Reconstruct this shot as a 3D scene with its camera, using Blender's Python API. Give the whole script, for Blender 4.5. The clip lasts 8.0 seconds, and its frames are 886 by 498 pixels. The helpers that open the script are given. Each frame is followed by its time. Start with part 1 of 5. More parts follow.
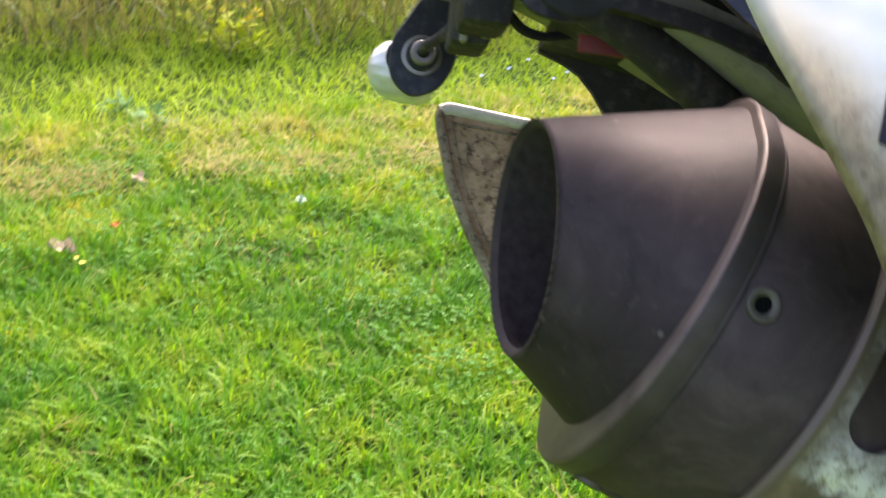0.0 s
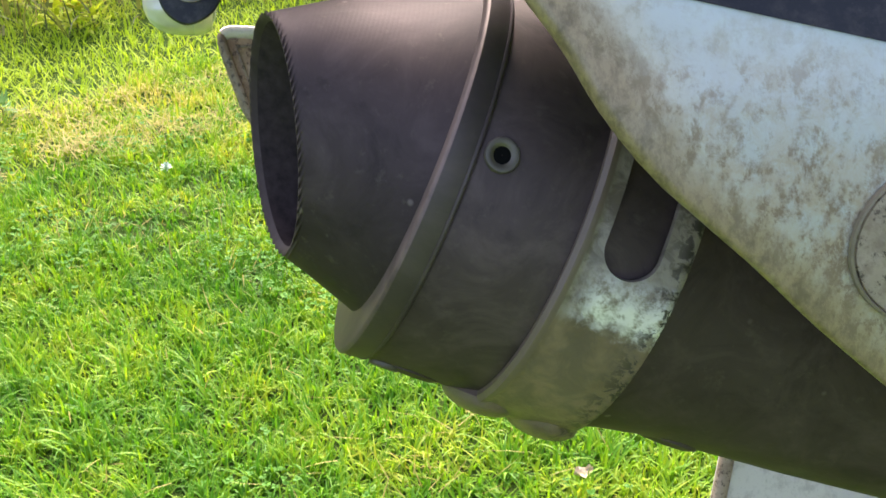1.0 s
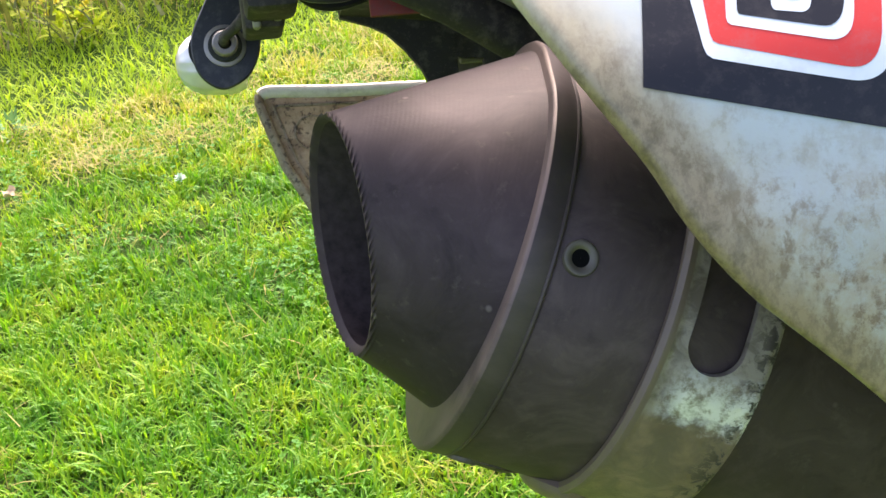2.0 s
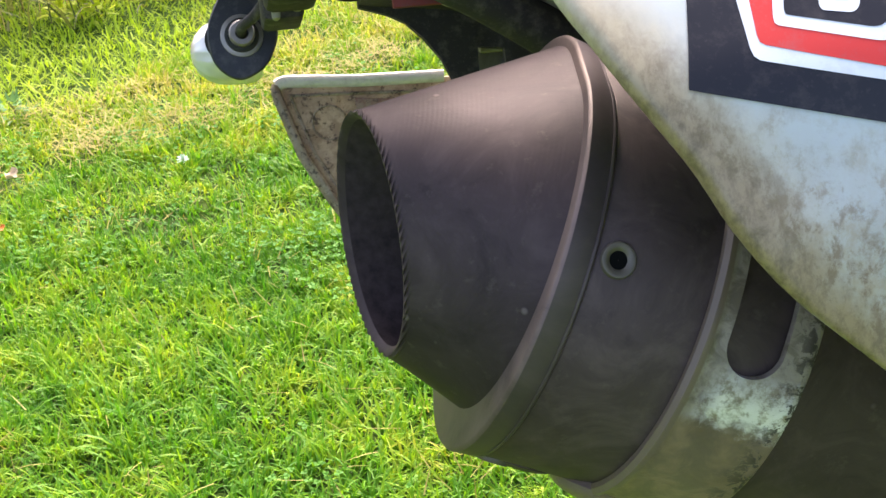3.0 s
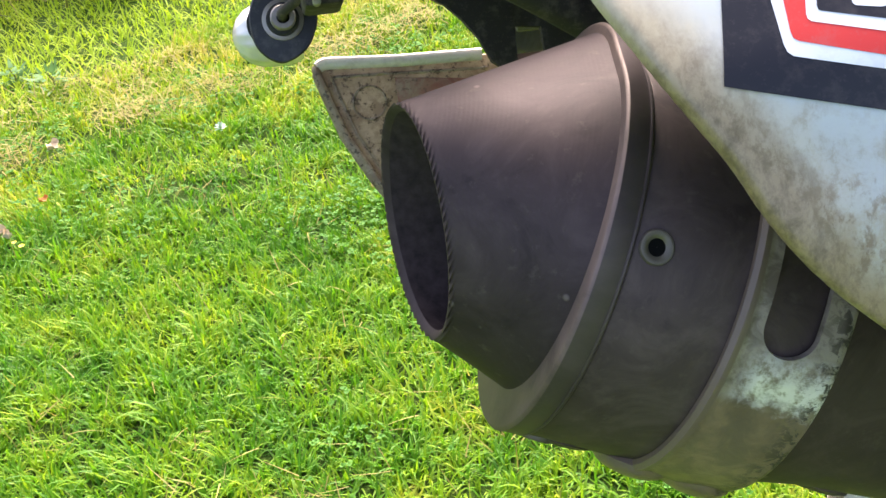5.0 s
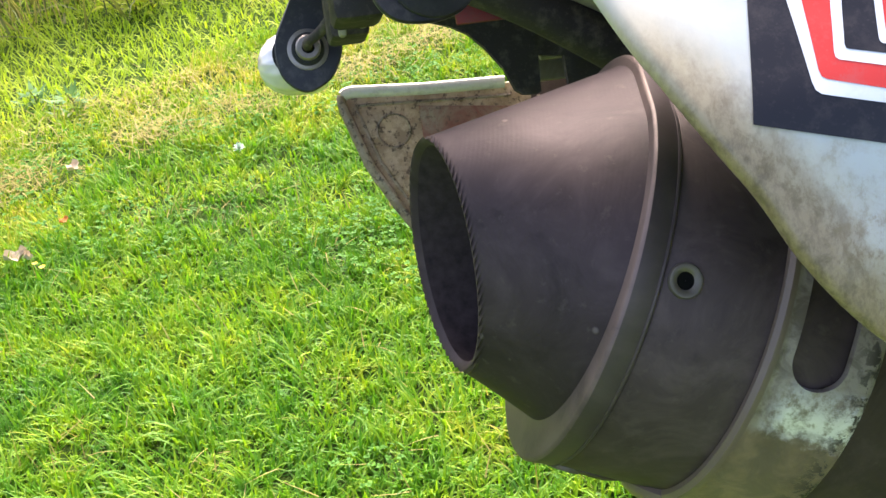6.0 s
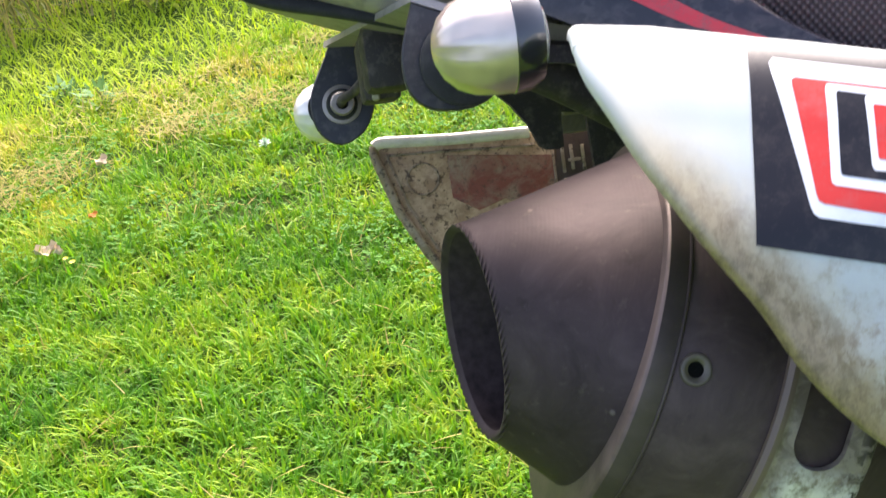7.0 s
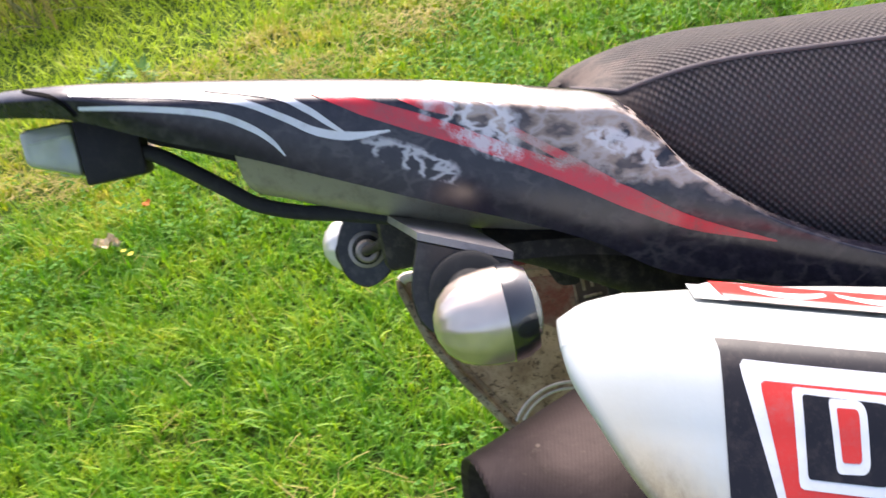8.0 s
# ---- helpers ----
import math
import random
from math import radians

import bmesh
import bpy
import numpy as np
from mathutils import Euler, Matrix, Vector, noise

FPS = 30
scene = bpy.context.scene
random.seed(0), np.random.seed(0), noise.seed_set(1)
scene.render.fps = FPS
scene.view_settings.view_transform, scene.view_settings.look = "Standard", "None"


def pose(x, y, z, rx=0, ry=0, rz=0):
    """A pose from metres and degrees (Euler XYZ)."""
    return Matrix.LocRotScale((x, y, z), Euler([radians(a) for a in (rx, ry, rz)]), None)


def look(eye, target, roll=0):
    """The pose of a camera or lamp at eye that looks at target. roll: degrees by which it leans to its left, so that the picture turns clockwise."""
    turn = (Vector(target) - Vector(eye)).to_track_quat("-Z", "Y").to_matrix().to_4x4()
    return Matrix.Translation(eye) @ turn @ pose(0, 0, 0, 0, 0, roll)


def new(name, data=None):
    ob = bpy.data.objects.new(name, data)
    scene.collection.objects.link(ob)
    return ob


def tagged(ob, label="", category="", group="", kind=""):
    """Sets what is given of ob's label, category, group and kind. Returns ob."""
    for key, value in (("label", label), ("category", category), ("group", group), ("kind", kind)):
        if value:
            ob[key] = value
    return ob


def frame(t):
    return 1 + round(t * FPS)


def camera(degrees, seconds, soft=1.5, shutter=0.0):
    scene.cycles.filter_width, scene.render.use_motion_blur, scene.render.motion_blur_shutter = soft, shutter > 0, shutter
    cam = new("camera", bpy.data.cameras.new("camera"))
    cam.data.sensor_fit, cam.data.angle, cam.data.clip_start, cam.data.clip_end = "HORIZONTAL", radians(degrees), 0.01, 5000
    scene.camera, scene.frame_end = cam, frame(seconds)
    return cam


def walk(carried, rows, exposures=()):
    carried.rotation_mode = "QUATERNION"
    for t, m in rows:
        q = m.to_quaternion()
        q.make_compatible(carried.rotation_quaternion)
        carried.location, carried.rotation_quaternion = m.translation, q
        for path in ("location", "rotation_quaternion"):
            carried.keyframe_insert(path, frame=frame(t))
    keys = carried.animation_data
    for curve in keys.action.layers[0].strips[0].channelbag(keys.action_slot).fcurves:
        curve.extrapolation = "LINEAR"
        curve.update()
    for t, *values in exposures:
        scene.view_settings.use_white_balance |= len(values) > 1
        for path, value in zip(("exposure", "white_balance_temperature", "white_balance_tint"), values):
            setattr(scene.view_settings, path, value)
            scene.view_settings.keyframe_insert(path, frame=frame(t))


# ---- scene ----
cam = camera(40.81, 8.0, soft=1.45, shutter=0.35)
PATH = [
    (0, -0.05641, -0.23991, 0.97693, 64.010, 4.745, 3.562),
    (0.2, -0.04999, -0.24332, 0.95623, 65.826, 3.311, 1.523),
    (0.5, -0.03247, -0.25150, 0.96184, 65.425, 0.688, -2.789),
    (0.8, -0.03105, -0.24797, 0.96861, 62.100, -2.844, -2.030),
    (1, -0.02161, -0.24372, 0.96630, 61.107, -2.801, -1.944),
    (1.2, -0.02086, -0.24377, 0.96854, 60.450, -4.638, -1.553),
    (1.5, -0.03018, -0.23162, 0.96721, 61.379, -5.053, 0.079),
    (1.7, -0.03272, -0.22966, 0.98998, 60.979, -6.024, -1.445),
    (2.8, -0.04015, -0.21188, 0.99018, 59.268, -6.302, -0.851),
    (3, -0.04139, -0.21906, 0.99329, 59.237, -6.270, -1.213),
    (3.2, -0.04031, -0.20428, 0.99037, 58.999, -6.994, -1.333),
    (3.5, -0.04268, -0.22459, 0.99738, 58.398, -7.482, 0.007),
    (3.7, -0.03885, -0.22794, 1.00042, 58.293, -7.814, 0.187),
    (4, -0.03989, -0.22465, 0.99882, 57.947, -7.508, 0.343),
    (4.2, -0.03685, -0.22420, 0.99821, 57.620, -7.409, -0.018),
    (4.5, -0.03752, -0.22014, 0.99917, 57.694, -7.576, -0.132),
    (4.7, -0.03955, -0.21926, 1.00388, 57.655, -8.199, 0.370),
    (5, -0.04221, -0.22337, 1.00414, 57.531, -8.400, 1.137),
    (6.3, -0.04487, -0.22366, 1.01179, 58.617, -9.250, 2.126),
    (6.5, -0.04458, -0.21993, 1.01448, 58.499, -9.443, 2.432),
    (6.8, -0.04352, -0.23133, 1.02946, 58.110, -9.610, 3.372),
    (7, -0.04245, -0.23026, 1.04521, 57.723, -9.517, 3.290),
    (7.2, -0.03486, -0.22490, 1.06121, 56.929, -10.217, 3.475),
    (7.3, -0.03330, -0.22154, 1.07314, 56.721, -10.176, 3.611),
    (7.5, -0.02523, -0.20789, 1.08774, 55.924, -10.715, 3.496),
    (7.7, -0.02021, -0.19766, 1.10699, 55.188, -12.322, 4.195),
    (8, -0.01160, -0.19961, 1.13483, 54.257, -15.817, 7.562),
]
# seconds, place, tilt, lean, turn
walk(cam, [(t, pose(x, y, z, 0, 0, turn) @ pose(0, 0, 0, tilt) @ pose(0, 0, 0, 0, 0, lean))
           for t, x, y, z, tilt, lean, turn in PATH],
     [(0, 1.86, 6500, 18), (0.5, 2.03, 6500, 18), (1.5, 2.07, 6500, 18), (4.5, 2.09, 6500, 18), (6.5, 2.11, 6500, 18), (7, 2.02, 6500, 18), (7.5, 1.80, 6500, 18), (8, 1.62, 6500, 18)])

# ---- world and sun ----
world = bpy.data.worlds.new("sky")
scene.world = world
world.use_nodes = True
wn = world.node_tree.nodes
sky = wn.new("ShaderNodeTexSky")
sky.sky_type, sky.sun_disc = "NISHITA", False
sky.sun_elevation, sky.sun_rotation = radians(44), radians(6)
sky.air_density, sky.dust_density, sky.ozone_density = 1.0, 6.0, 1.0
wn["Background"].inputs["Strength"].default_value = 0.15
haze = wn.new("ShaderNodeHueSaturation")        # thin bright cloud takes most of the blue out
haze.inputs["Saturation"].default_value = 0.97
world.node_tree.links.new(sky.outputs[0], haze.inputs["Color"])
world.node_tree.links.new(haze.outputs[0], wn["Background"].inputs["Color"])
sun = new("sun", bpy.data.lights.new("sun", "SUN"))
sun.data.energy, sun.data.angle, sun.data.color = 1.8, radians(48), (1.0, 0.96, 0.89)
sun.matrix_world = look((0.226, 2.146, 2.084), (0.0, 0.0, 0.0))

# ---- small helpers ----
rng = np.random.default_rng(7)


class Nodes:
    """A node material with its Principled shader and short ways to add nodes."""

    def __init__(self, name, rough=0.5, metal=0.0, color=(0.5, 0.5, 0.5), spec=0.5):
        self.mat = bpy.data.materials.new(name)
        self.mat.use_nodes = True
        self.tree = self.mat.node_tree
        self.b = self.tree.nodes["Principled BSDF"]
        self.b.inputs["Roughness"].default_value = rough
        self.b.inputs["Metallic"].default_value = metal
        self.b.inputs["Specular IOR Level"].default_value = spec
        self.b.inputs["Base Color"].default_value = (*color, 1)
        self.coords = self.add("ShaderNodeTexCoord")

    def add(self, kind, **given):
        node = self.tree.nodes.new(kind)
        for key, value in given.items():
            node.inputs[key.replace("_", " ")].default_value = value
        return node

    def join(self, a, b):
        self.tree.links.new(a, b)

    def noise(self, scale, detail=4.0, rough=0.6, stretch=None, source="Object", distort=0.0):
        n = self.add("ShaderNodeTexNoise", Scale=scale, Detail=detail, Roughness=rough, Distortion=distort)
        if stretch:
            m = self.add("ShaderNodeMapping")
            m.inputs["Scale"].default_value = stretch
            self.join(self.coords.outputs[source], m.inputs["Vector"])
            self.join(m.outputs[0], n.inputs["Vector"])
        else:
            self.join(self.coords.outputs[source], n.inputs["Vector"])
        return n.outputs["Fac"]

    def ramp(self, fac, stops):
        r = self.add("ShaderNodeValToRGB")
        els = r.color_ramp.elements
        while len(els) < len(stops):
            els.new(0.5)
        for e, (at, c) in zip(els, stops):
            e.position = at
            e.color = (*c, 1) if len(c) == 3 else c
        self.join(fac, r.inputs["Fac"])
        return r.outputs["Color"]

    def band(self, fac, low, high):
        m = self.add("ShaderNodeMapRange")
        m.inputs["From Min"].default_value, m.inputs["From Max"].default_value = low, high
        self.join(fac, m.inputs["Value"])
        return m.outputs[0]

    def calc(self, op, a, b=0.0):
        m = self.add("ShaderNodeMath")
        m.operation, m.use_clamp = op, False
        for k, v in enumerate((a, b)):
            if isinstance(v, (int, float)):
                m.inputs[k].default_value = v
            else:
                self.join(v, m.inputs[k])
        return m.outputs[0]

    def mix(self, fac, a, b, mode="MIX"):
        m = self.add("ShaderNodeMix")
        m.data_type, m.blend_type = "RGBA", mode
        for sock, v in ((m.inputs[0], fac), (m.inputs[6], a), (m.inputs[7], b)):
            if isinstance(v, (int, float)):
                sock.default_value = v
            elif isinstance(v, tuple):
                sock.default_value = (*v, 1)
            else:
                self.join(v, sock)
        return m.outputs[2]

    def color(self, socket):
        self.join(socket, self.b.inputs["Base Color"])

    def rough(self, socket):
        self.join(socket, self.b.inputs["Roughness"])

    def bump(self, height, strength=0.3, distance=0.001):
        n = self.add("ShaderNodeBump", Strength=strength, Distance=distance)
        self.join(height, n.inputs["Height"])
        self.join(n.outputs[0], self.b.inputs["Normal"])
        return n


def finish(ob, smooth=40):
    me = ob.data
    for p in me.polygons:
        p.use_smooth = True
    me.set_sharp_from_angle(angle=radians(smooth))
    return ob


def thing_mesh(name, bm, material, smooth=40):
    me = bpy.data.meshes.new(name)
    bm.to_mesh(me)
    bm.free()
    me.materials.append(material)
    return finish(new(name, me), smooth)


def part(name, bm, material, parent, label="", smooth=40):
    """Links a bmesh, given in world metres, as one mesh under a thing or a part."""
    ob = thing_mesh(name, bm, material, smooth)
    bpy.context.view_layer.update()
    ob.parent = parent
    ob.matrix_parent_inverse = parent.matrix_world.inverted()
    return tagged(ob, label)


def grid(bm, rows, closed=False, flip=False):
    """Quads between rows of points; closed joins each row's end to its start. Returns the rows of vertices."""
    vs = [[bm.verts.new(p) for p in row] for row in rows]
    for r0, r1 in zip(vs, vs[1:]):
        n = len(r0)
        for k in range(n if closed else n - 1):
            q = (r0[k], r0[(k + 1) % n], r1[(k + 1) % n], r1[k])
            q = tuple(dict.fromkeys(q))
            if len(q) > 2:
                bm.faces.new(q[::-1] if flip else q)
    return vs


def cap(bm, ring, flip=False):
    bm.faces.new(ring[::-1] if flip else ring)


def basis(az, el):
    n = Vector((math.cos(el) * math.cos(az), math.cos(el) * math.sin(az), math.sin(el)))
    e1 = n.cross(Vector((0, 0, 1))).normalized()
    return n, e1, e1.cross(n)


def lathe(profile, origin, axis, e1, e2, seg=96, ends=(False, False)):
    """A body of revolution from (distance along the axis, radius) pairs."""
    bm = bmesh.new()
    rows = []
    for s, r in profile:
        rows.append([origin + s * axis + r * (math.cos(t) * e1 + math.sin(t) * e2)
                     for t in (2 * math.pi * k / seg for k in range(seg))])
    vs = grid(bm, rows, closed=True)
    if ends[0]:
        cap(bm, vs[0], True)
    if ends[1]:
        cap(bm, vs[-1])
    bmesh.ops.recalc_face_normals(bm, faces=bm.faces)
    return bm


def sweep(points, radii, seg=10, flat=1.0, up=Vector((0, 0, 1))):
    """A tube along points, smoothed, with round ends."""
    bm = bmesh.new()
    rows = []
    for i, p in enumerate(points):
        d = (points[min(i + 1, len(points) - 1)] - points[max(i - 1, 0)]).normalized()
        a = d.cross(up).normalized()
        b = a.cross(d)
        r = radii[i] if isinstance(radii, (list, tuple)) else radii
        rows.append([p + r * (math.cos(t) * a + flat * math.sin(t) * b) for t in (2 * math.pi * k / seg for k in range(seg))])
    vs = grid(bm, rows, closed=True)
    cap(bm, vs[0], True)
    cap(bm, vs[-1])
    bmesh.ops.recalc_face_normals(bm, faces=bm.faces)
    return bm


def spline(points, steps=8):
    """Catmull-Rom through points of any size."""
    pts = [np.array(p, float) for p in points]
    pts = [2 * pts[0] - pts[1], *pts, 2 * pts[-1] - pts[-2]]
    out = []
    for i in range(1, len(pts) - 2):
        a, b, c, d = pts[i - 1:i + 3]
        for k in range(steps):
            t = k / steps
            out.append(0.5 * (2 * b + (c - a) * t + (2 * a - 5 * b + 4 * c - d) * t * t + (3 * b - a - 3 * c + d) * t ** 3))
    out.append(pts[-2])
    return out


def slab(outline, place, t0, t1, bevel=0.0006):
    """A plate from a flat outline: place(p, t) gives the world point for outline point p at depth t."""
    bm = bmesh.new()
    c = np.mean(outline, axis=0)

    def ring(k, t):
        out = []
        for p in outline:
            d = np.array(p) - c
            out.append(place(np.array(p) - d / (np.linalg.norm(d) + 1e-9) * k, t))
        return out
    e = math.copysign(bevel, t1 - t0)
    vs = grid(bm, [ring(bevel, t0), ring(0, t0 + e), ring(0, t1 - e), ring(bevel, t1)], closed=True)
    cap(bm, vs[0], True)
    cap(bm, vs[-1])
    bmesh.ops.recalc_face_normals(bm, faces=bm.faces)
    return bm


# the motorcycle leans on its stand: ahead along it, out to its right-hand side, and up
RIGHT = Vector((0.150, -0.8699, 0.4699)).normalized()
AHEAD = (Vector((1, 0, 0)) - RIGHT.x * RIGHT).normalized()
UP = RIGHT.cross(AHEAD)
MID = 0.255 * RIGHT


def at_bike(a, l, u):
    return MID + float(a) * AHEAD + float(l) * RIGHT + float(u) * UP


# ---- materials ----
def make_steel(name, base, tint, rough=0.42, metal=0.5, stain=0.35, spec=0.5):
    n = Nodes(name, rough, metal, base, spec)
    big = n.noise(22, 5)
    fine = n.noise(900, 3, 0.7)
    blotch = n.noise(48, 6, 0.68, distort=0.8)
    c = n.mix(n.band(big, 0.35, 0.7), base, tint)
    c = n.mix(n.calc("MULTIPLY", n.band(blotch, 0.5, 0.68), stain), c, tuple(v * 1.9 + 0.01 for v in tint))
    c = n.mix(n.calc("MULTIPLY", n.band(blotch, 0.47, 0.34), stain), c, tuple(v * 0.45 for v in base))
    c = n.mix(n.calc("MULTIPLY", n.band(n.noise(240, 6, 0.7), 0.58, 0.8), stain), c, (0.13, 0.105, 0.085))
    dot = n.add("ShaderNodeTexVoronoi", Scale=150.0)
    n.join(n.coords.outputs["Object"], dot.inputs["Vector"])
    pick = n.add("ShaderNodeSeparateColor")
    n.join(dot.outputs["Color"], pick.inputs[0])
    specks = n.calc("MULTIPLY", n.band(dot.outputs["Distance"], 0.16, 0.08), n.band(pick.outputs[0], 0.91, 0.93))
    c = n.mix(n.calc("MULTIPLY", specks, 0.7), c, (0.17, 0.14, 0.12))      # dried specks of mud
    n.color(c)
    n.rough(n.calc("ADD", n.calc("ADD", n.calc("MULTIPLY", big, 0.14), n.calc("MULTIPLY", blotch, 0.16)), rough - 0.13))
    n.bump(n.calc("ADD", n.calc("ADD", n.calc("MULTIPLY", fine, 0.5), n.noise(120, 4)), n.calc("MULTIPLY", specks, 2.0)), 0.16, 0.0004)
    return n.mat


cone_steel = make_steel("heat_darkened_steel", (0.053, 0.0388, 0.0376), (0.041, 0.0295, 0.0287), 0.62, 0.45, 0.6, 0.25)
sleeve_steel = make_steel("dull_dark_steel", (0.082, 0.059, 0.054), (0.062, 0.0440, 0.0390), 0.58, 0.4, 0.65, 0.3)
lip_steel = make_steel("worn_grey_steel", (0.140, 0.103, 0.089), (0.078, 0.056, 0.047), 0.5, 0.5, 0.9)
band_steel = make_steel("brown_band_steel", (0.082, 0.061, 0.060), (0.064, 0.047, 0.045), 0.5, 0.35, 0.4)
rivet_steel = make_steel("rivet_steel", (0.140, 0.122, 0.095), (0.088, 0.073, 0.054), 0.45, 0.4, 0.7)
zinc = make_steel("dull_zinc", (0.42, 0.385, 0.36), (0.25, 0.21, 0.185), 0.4, 0.5, 0.6)
hole_black = Nodes("flat_black", 0.95, 0.0, (0.004, 0.004, 0.004), 0.1).mat
soot = Nodes("soot", 0.9, 0.0, (0.014, 0.012, 0.013), 0.2)
soot.color(soot.ramp(soot.noise(300, 5), [(0.3, (0.022, 0.0160, 0.0158)), (0.75, (0.056, 0.041, 0.039))]))
soot = soot.mat


def make_strap():
    n = Nodes("flaking_white_paint", 0.45, 0.0)
    big, mid, fine = n.noise(70, 5), n.noise(150, 6, 0.65, distort=0.6), n.noise(360, 5, 0.7, distort=0.5)
    along = n.add("ShaderNodeVectorMath")                # metres along the silencer from its end
    along.operation = "DOT_PRODUCT"
    n.join(n.coords.outputs["Object"], along.inputs[0])
    along.inputs[1].default_value = STRAP_AXIS
    along = n.calc("SUBTRACT", along.outputs["Value"], STRAP_ZERO)
    down = n.add("ShaderNodeVectorMath")                 # metres round the strap below the lower edge of its painted sky glare
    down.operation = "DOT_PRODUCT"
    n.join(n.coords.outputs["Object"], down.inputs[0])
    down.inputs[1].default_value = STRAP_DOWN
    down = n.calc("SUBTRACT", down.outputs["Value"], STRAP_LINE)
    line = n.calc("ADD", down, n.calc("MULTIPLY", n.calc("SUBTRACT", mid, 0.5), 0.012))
    # Brown grime, darkened as well for the shade on the lower half.
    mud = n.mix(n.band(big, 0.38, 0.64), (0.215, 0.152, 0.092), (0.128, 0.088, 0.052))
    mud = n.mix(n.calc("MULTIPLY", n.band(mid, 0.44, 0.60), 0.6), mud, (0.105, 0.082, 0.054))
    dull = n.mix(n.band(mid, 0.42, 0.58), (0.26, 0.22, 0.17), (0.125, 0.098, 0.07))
    # Pale sky reflection above the line, painted into the colour.
    glare_paint = n.mix(n.band(n.noise(260, 5, 0.7), 0.46, 0.60), (0.80, 0.76, 0.79), (0.28, 0.235, 0.20))
    glare_mask = n.calc("MULTIPLY", n.band(n.calc("ADD", down, n.calc("MULTIPLY", mid, 0.010)), -0.010, 0.0), n.band(along, 0.040, 0.046))
    paint = n.mix(glare_mask, dull, glare_paint)
    # One above the painted reflection's lower edge.
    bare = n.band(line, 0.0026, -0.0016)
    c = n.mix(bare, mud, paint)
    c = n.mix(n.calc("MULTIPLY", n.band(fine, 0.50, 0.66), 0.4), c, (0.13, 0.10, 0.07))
    bright = n.calc("MULTIPLY", glare_mask, bare)
    edge = n.band(along, 0.0560, 0.0620)
    chips = n.calc("MULTIPLY", n.band(fine, 0.50, 0.55), n.calc("MULTIPLY", edge, 0.9))
    c = n.mix(chips, c, (0.03, 0.024, 0.02))
    c = n.mix(n.band(along, 0.0386, 0.0381), c, (0.150, 0.109, 0.078))    # bare folded edge
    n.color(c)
    n.join(n.calc("MULTIPLY", bright, 0.5), n.b.inputs["Metallic"])
    n.rough(n.calc("ADD", n.calc("MULTIPLY", mid, 0.4), 0.22))
    n.bump(n.calc("SUBTRACT", mid, n.calc("MULTIPLY", chips, 0.8)), 0.45, 0.0006)
    return n.mat


# the silencer's axis, and the way round its strap
STRAP_AXIS = tuple(-basis(radians(176.4), radians(26.1))[0])
STRAP_ZERO = Vector(STRAP_AXIS).dot(Vector((-0.0207, 0.0430, 0.8339)))
STRAP_DOWN = tuple(-math.sin(radians(175.5)) * basis(radians(176.4), radians(26.1))[1] + math.cos(radians(175.5)) * basis(radians(176.4), radians(26.1))[2])
STRAP_LINE = Vector(STRAP_DOWN).dot(Vector((-0.0207, 0.0430, 0.8339)))
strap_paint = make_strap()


def make_shield():
    n = Nodes("scuffed_white_plastic", 0.32, 0.0, spec=0.5)
    uv = n.add("ShaderNodeSeparateXYZ")
    n.join(n.coords.outputs["UV"], uv.inputs[0])
    edge, high = uv.outputs[0], uv.outputs[1]          # metres from the lower rim; height
    streak = n.noise(1.0, 6, 0.72, (330, 230, 200), distort=0.2)
    blot = n.noise(125, 6, 0.75, distort=0.2)
    soft = n.noise(28, 4)
    smear = n.noise(1.0, 6, 0.7, (125, 90, 90), distort=0.15)
    base = n.mix(n.band(soft, 0.35, 0.7), (0.50, 0.54, 0.53), (0.45, 0.485, 0.46))
    film = n.band(n.calc("ADD", edge, n.calc("MULTIPLY", smear, 0.020)), 0.034, 0.016)              # yellowed along the rim
    base = n.mix(n.calc("MULTIPLY", n.calc("MULTIPLY", film, n.band(high, 0.926, 0.910)), 0.9), base, (0.52, 0.45, 0.29))
    low = n.band(n.calc("ADD", high, n.calc("MULTIPLY", smear, 0.03)), 0.917, 0.884)                    # grime thrown up on the lower half
    base = n.mix(n.calc("MULTIPLY", low, 0.52), base, (0.35, 0.315, 0.245))       # thin dust film, deepened to put the lower half's shade into the colour
    fleck = n.calc("MULTIPLY", n.band(streak, 0.47, 0.57), n.band(blot, 0.40, 0.54))
    base = n.mix(n.calc("MULTIPLY", n.calc("MULTIPLY", n.band(smear, 0.42, 0.62), low), 0.8), base, (0.375, 0.285, 0.170))
    base = n.mix(n.calc("MULTIPLY", n.calc("MULTIPLY", n.band(blot, 0.46, 0.62), n.band(high, 0.915, 0.875)), 0.65), base, (0.335, 0.255, 0.140))
    base = n.mix(n.calc("MULTIPLY", n.calc("MULTIPLY", fleck, low), 0.9), base, (0.19, 0.132, 0.075))
    rim = n.calc("MULTIPLY", n.band(n.calc("ADD", edge, n.calc("MULTIPLY", smear, -0.016)), 0.0100, -0.0015), 0.95)
    rim = n.calc("MULTIPLY", rim, n.band(high, 0.918, 0.898))
    base = n.mix(rim, base, (0.29, 0.215, 0.115))
    rim2 = n.calc("MULTIPLY", n.calc("MULTIPLY", rim, n.band(streak, 0.4, 0.62)), 0.9)
    base = n.mix(rim2, base, (0.13, 0.095, 0.05))
    n.color(base)
    n.rough(n.calc("ADD", n.calc("MULTIPLY", fleck, 0.3), 0.3))
    n.bump(n.calc("ADD", n.calc("MULTIPLY", streak, 0.6), n.noise(700, 2)), 0.08, 0.0003)
    return n.mat


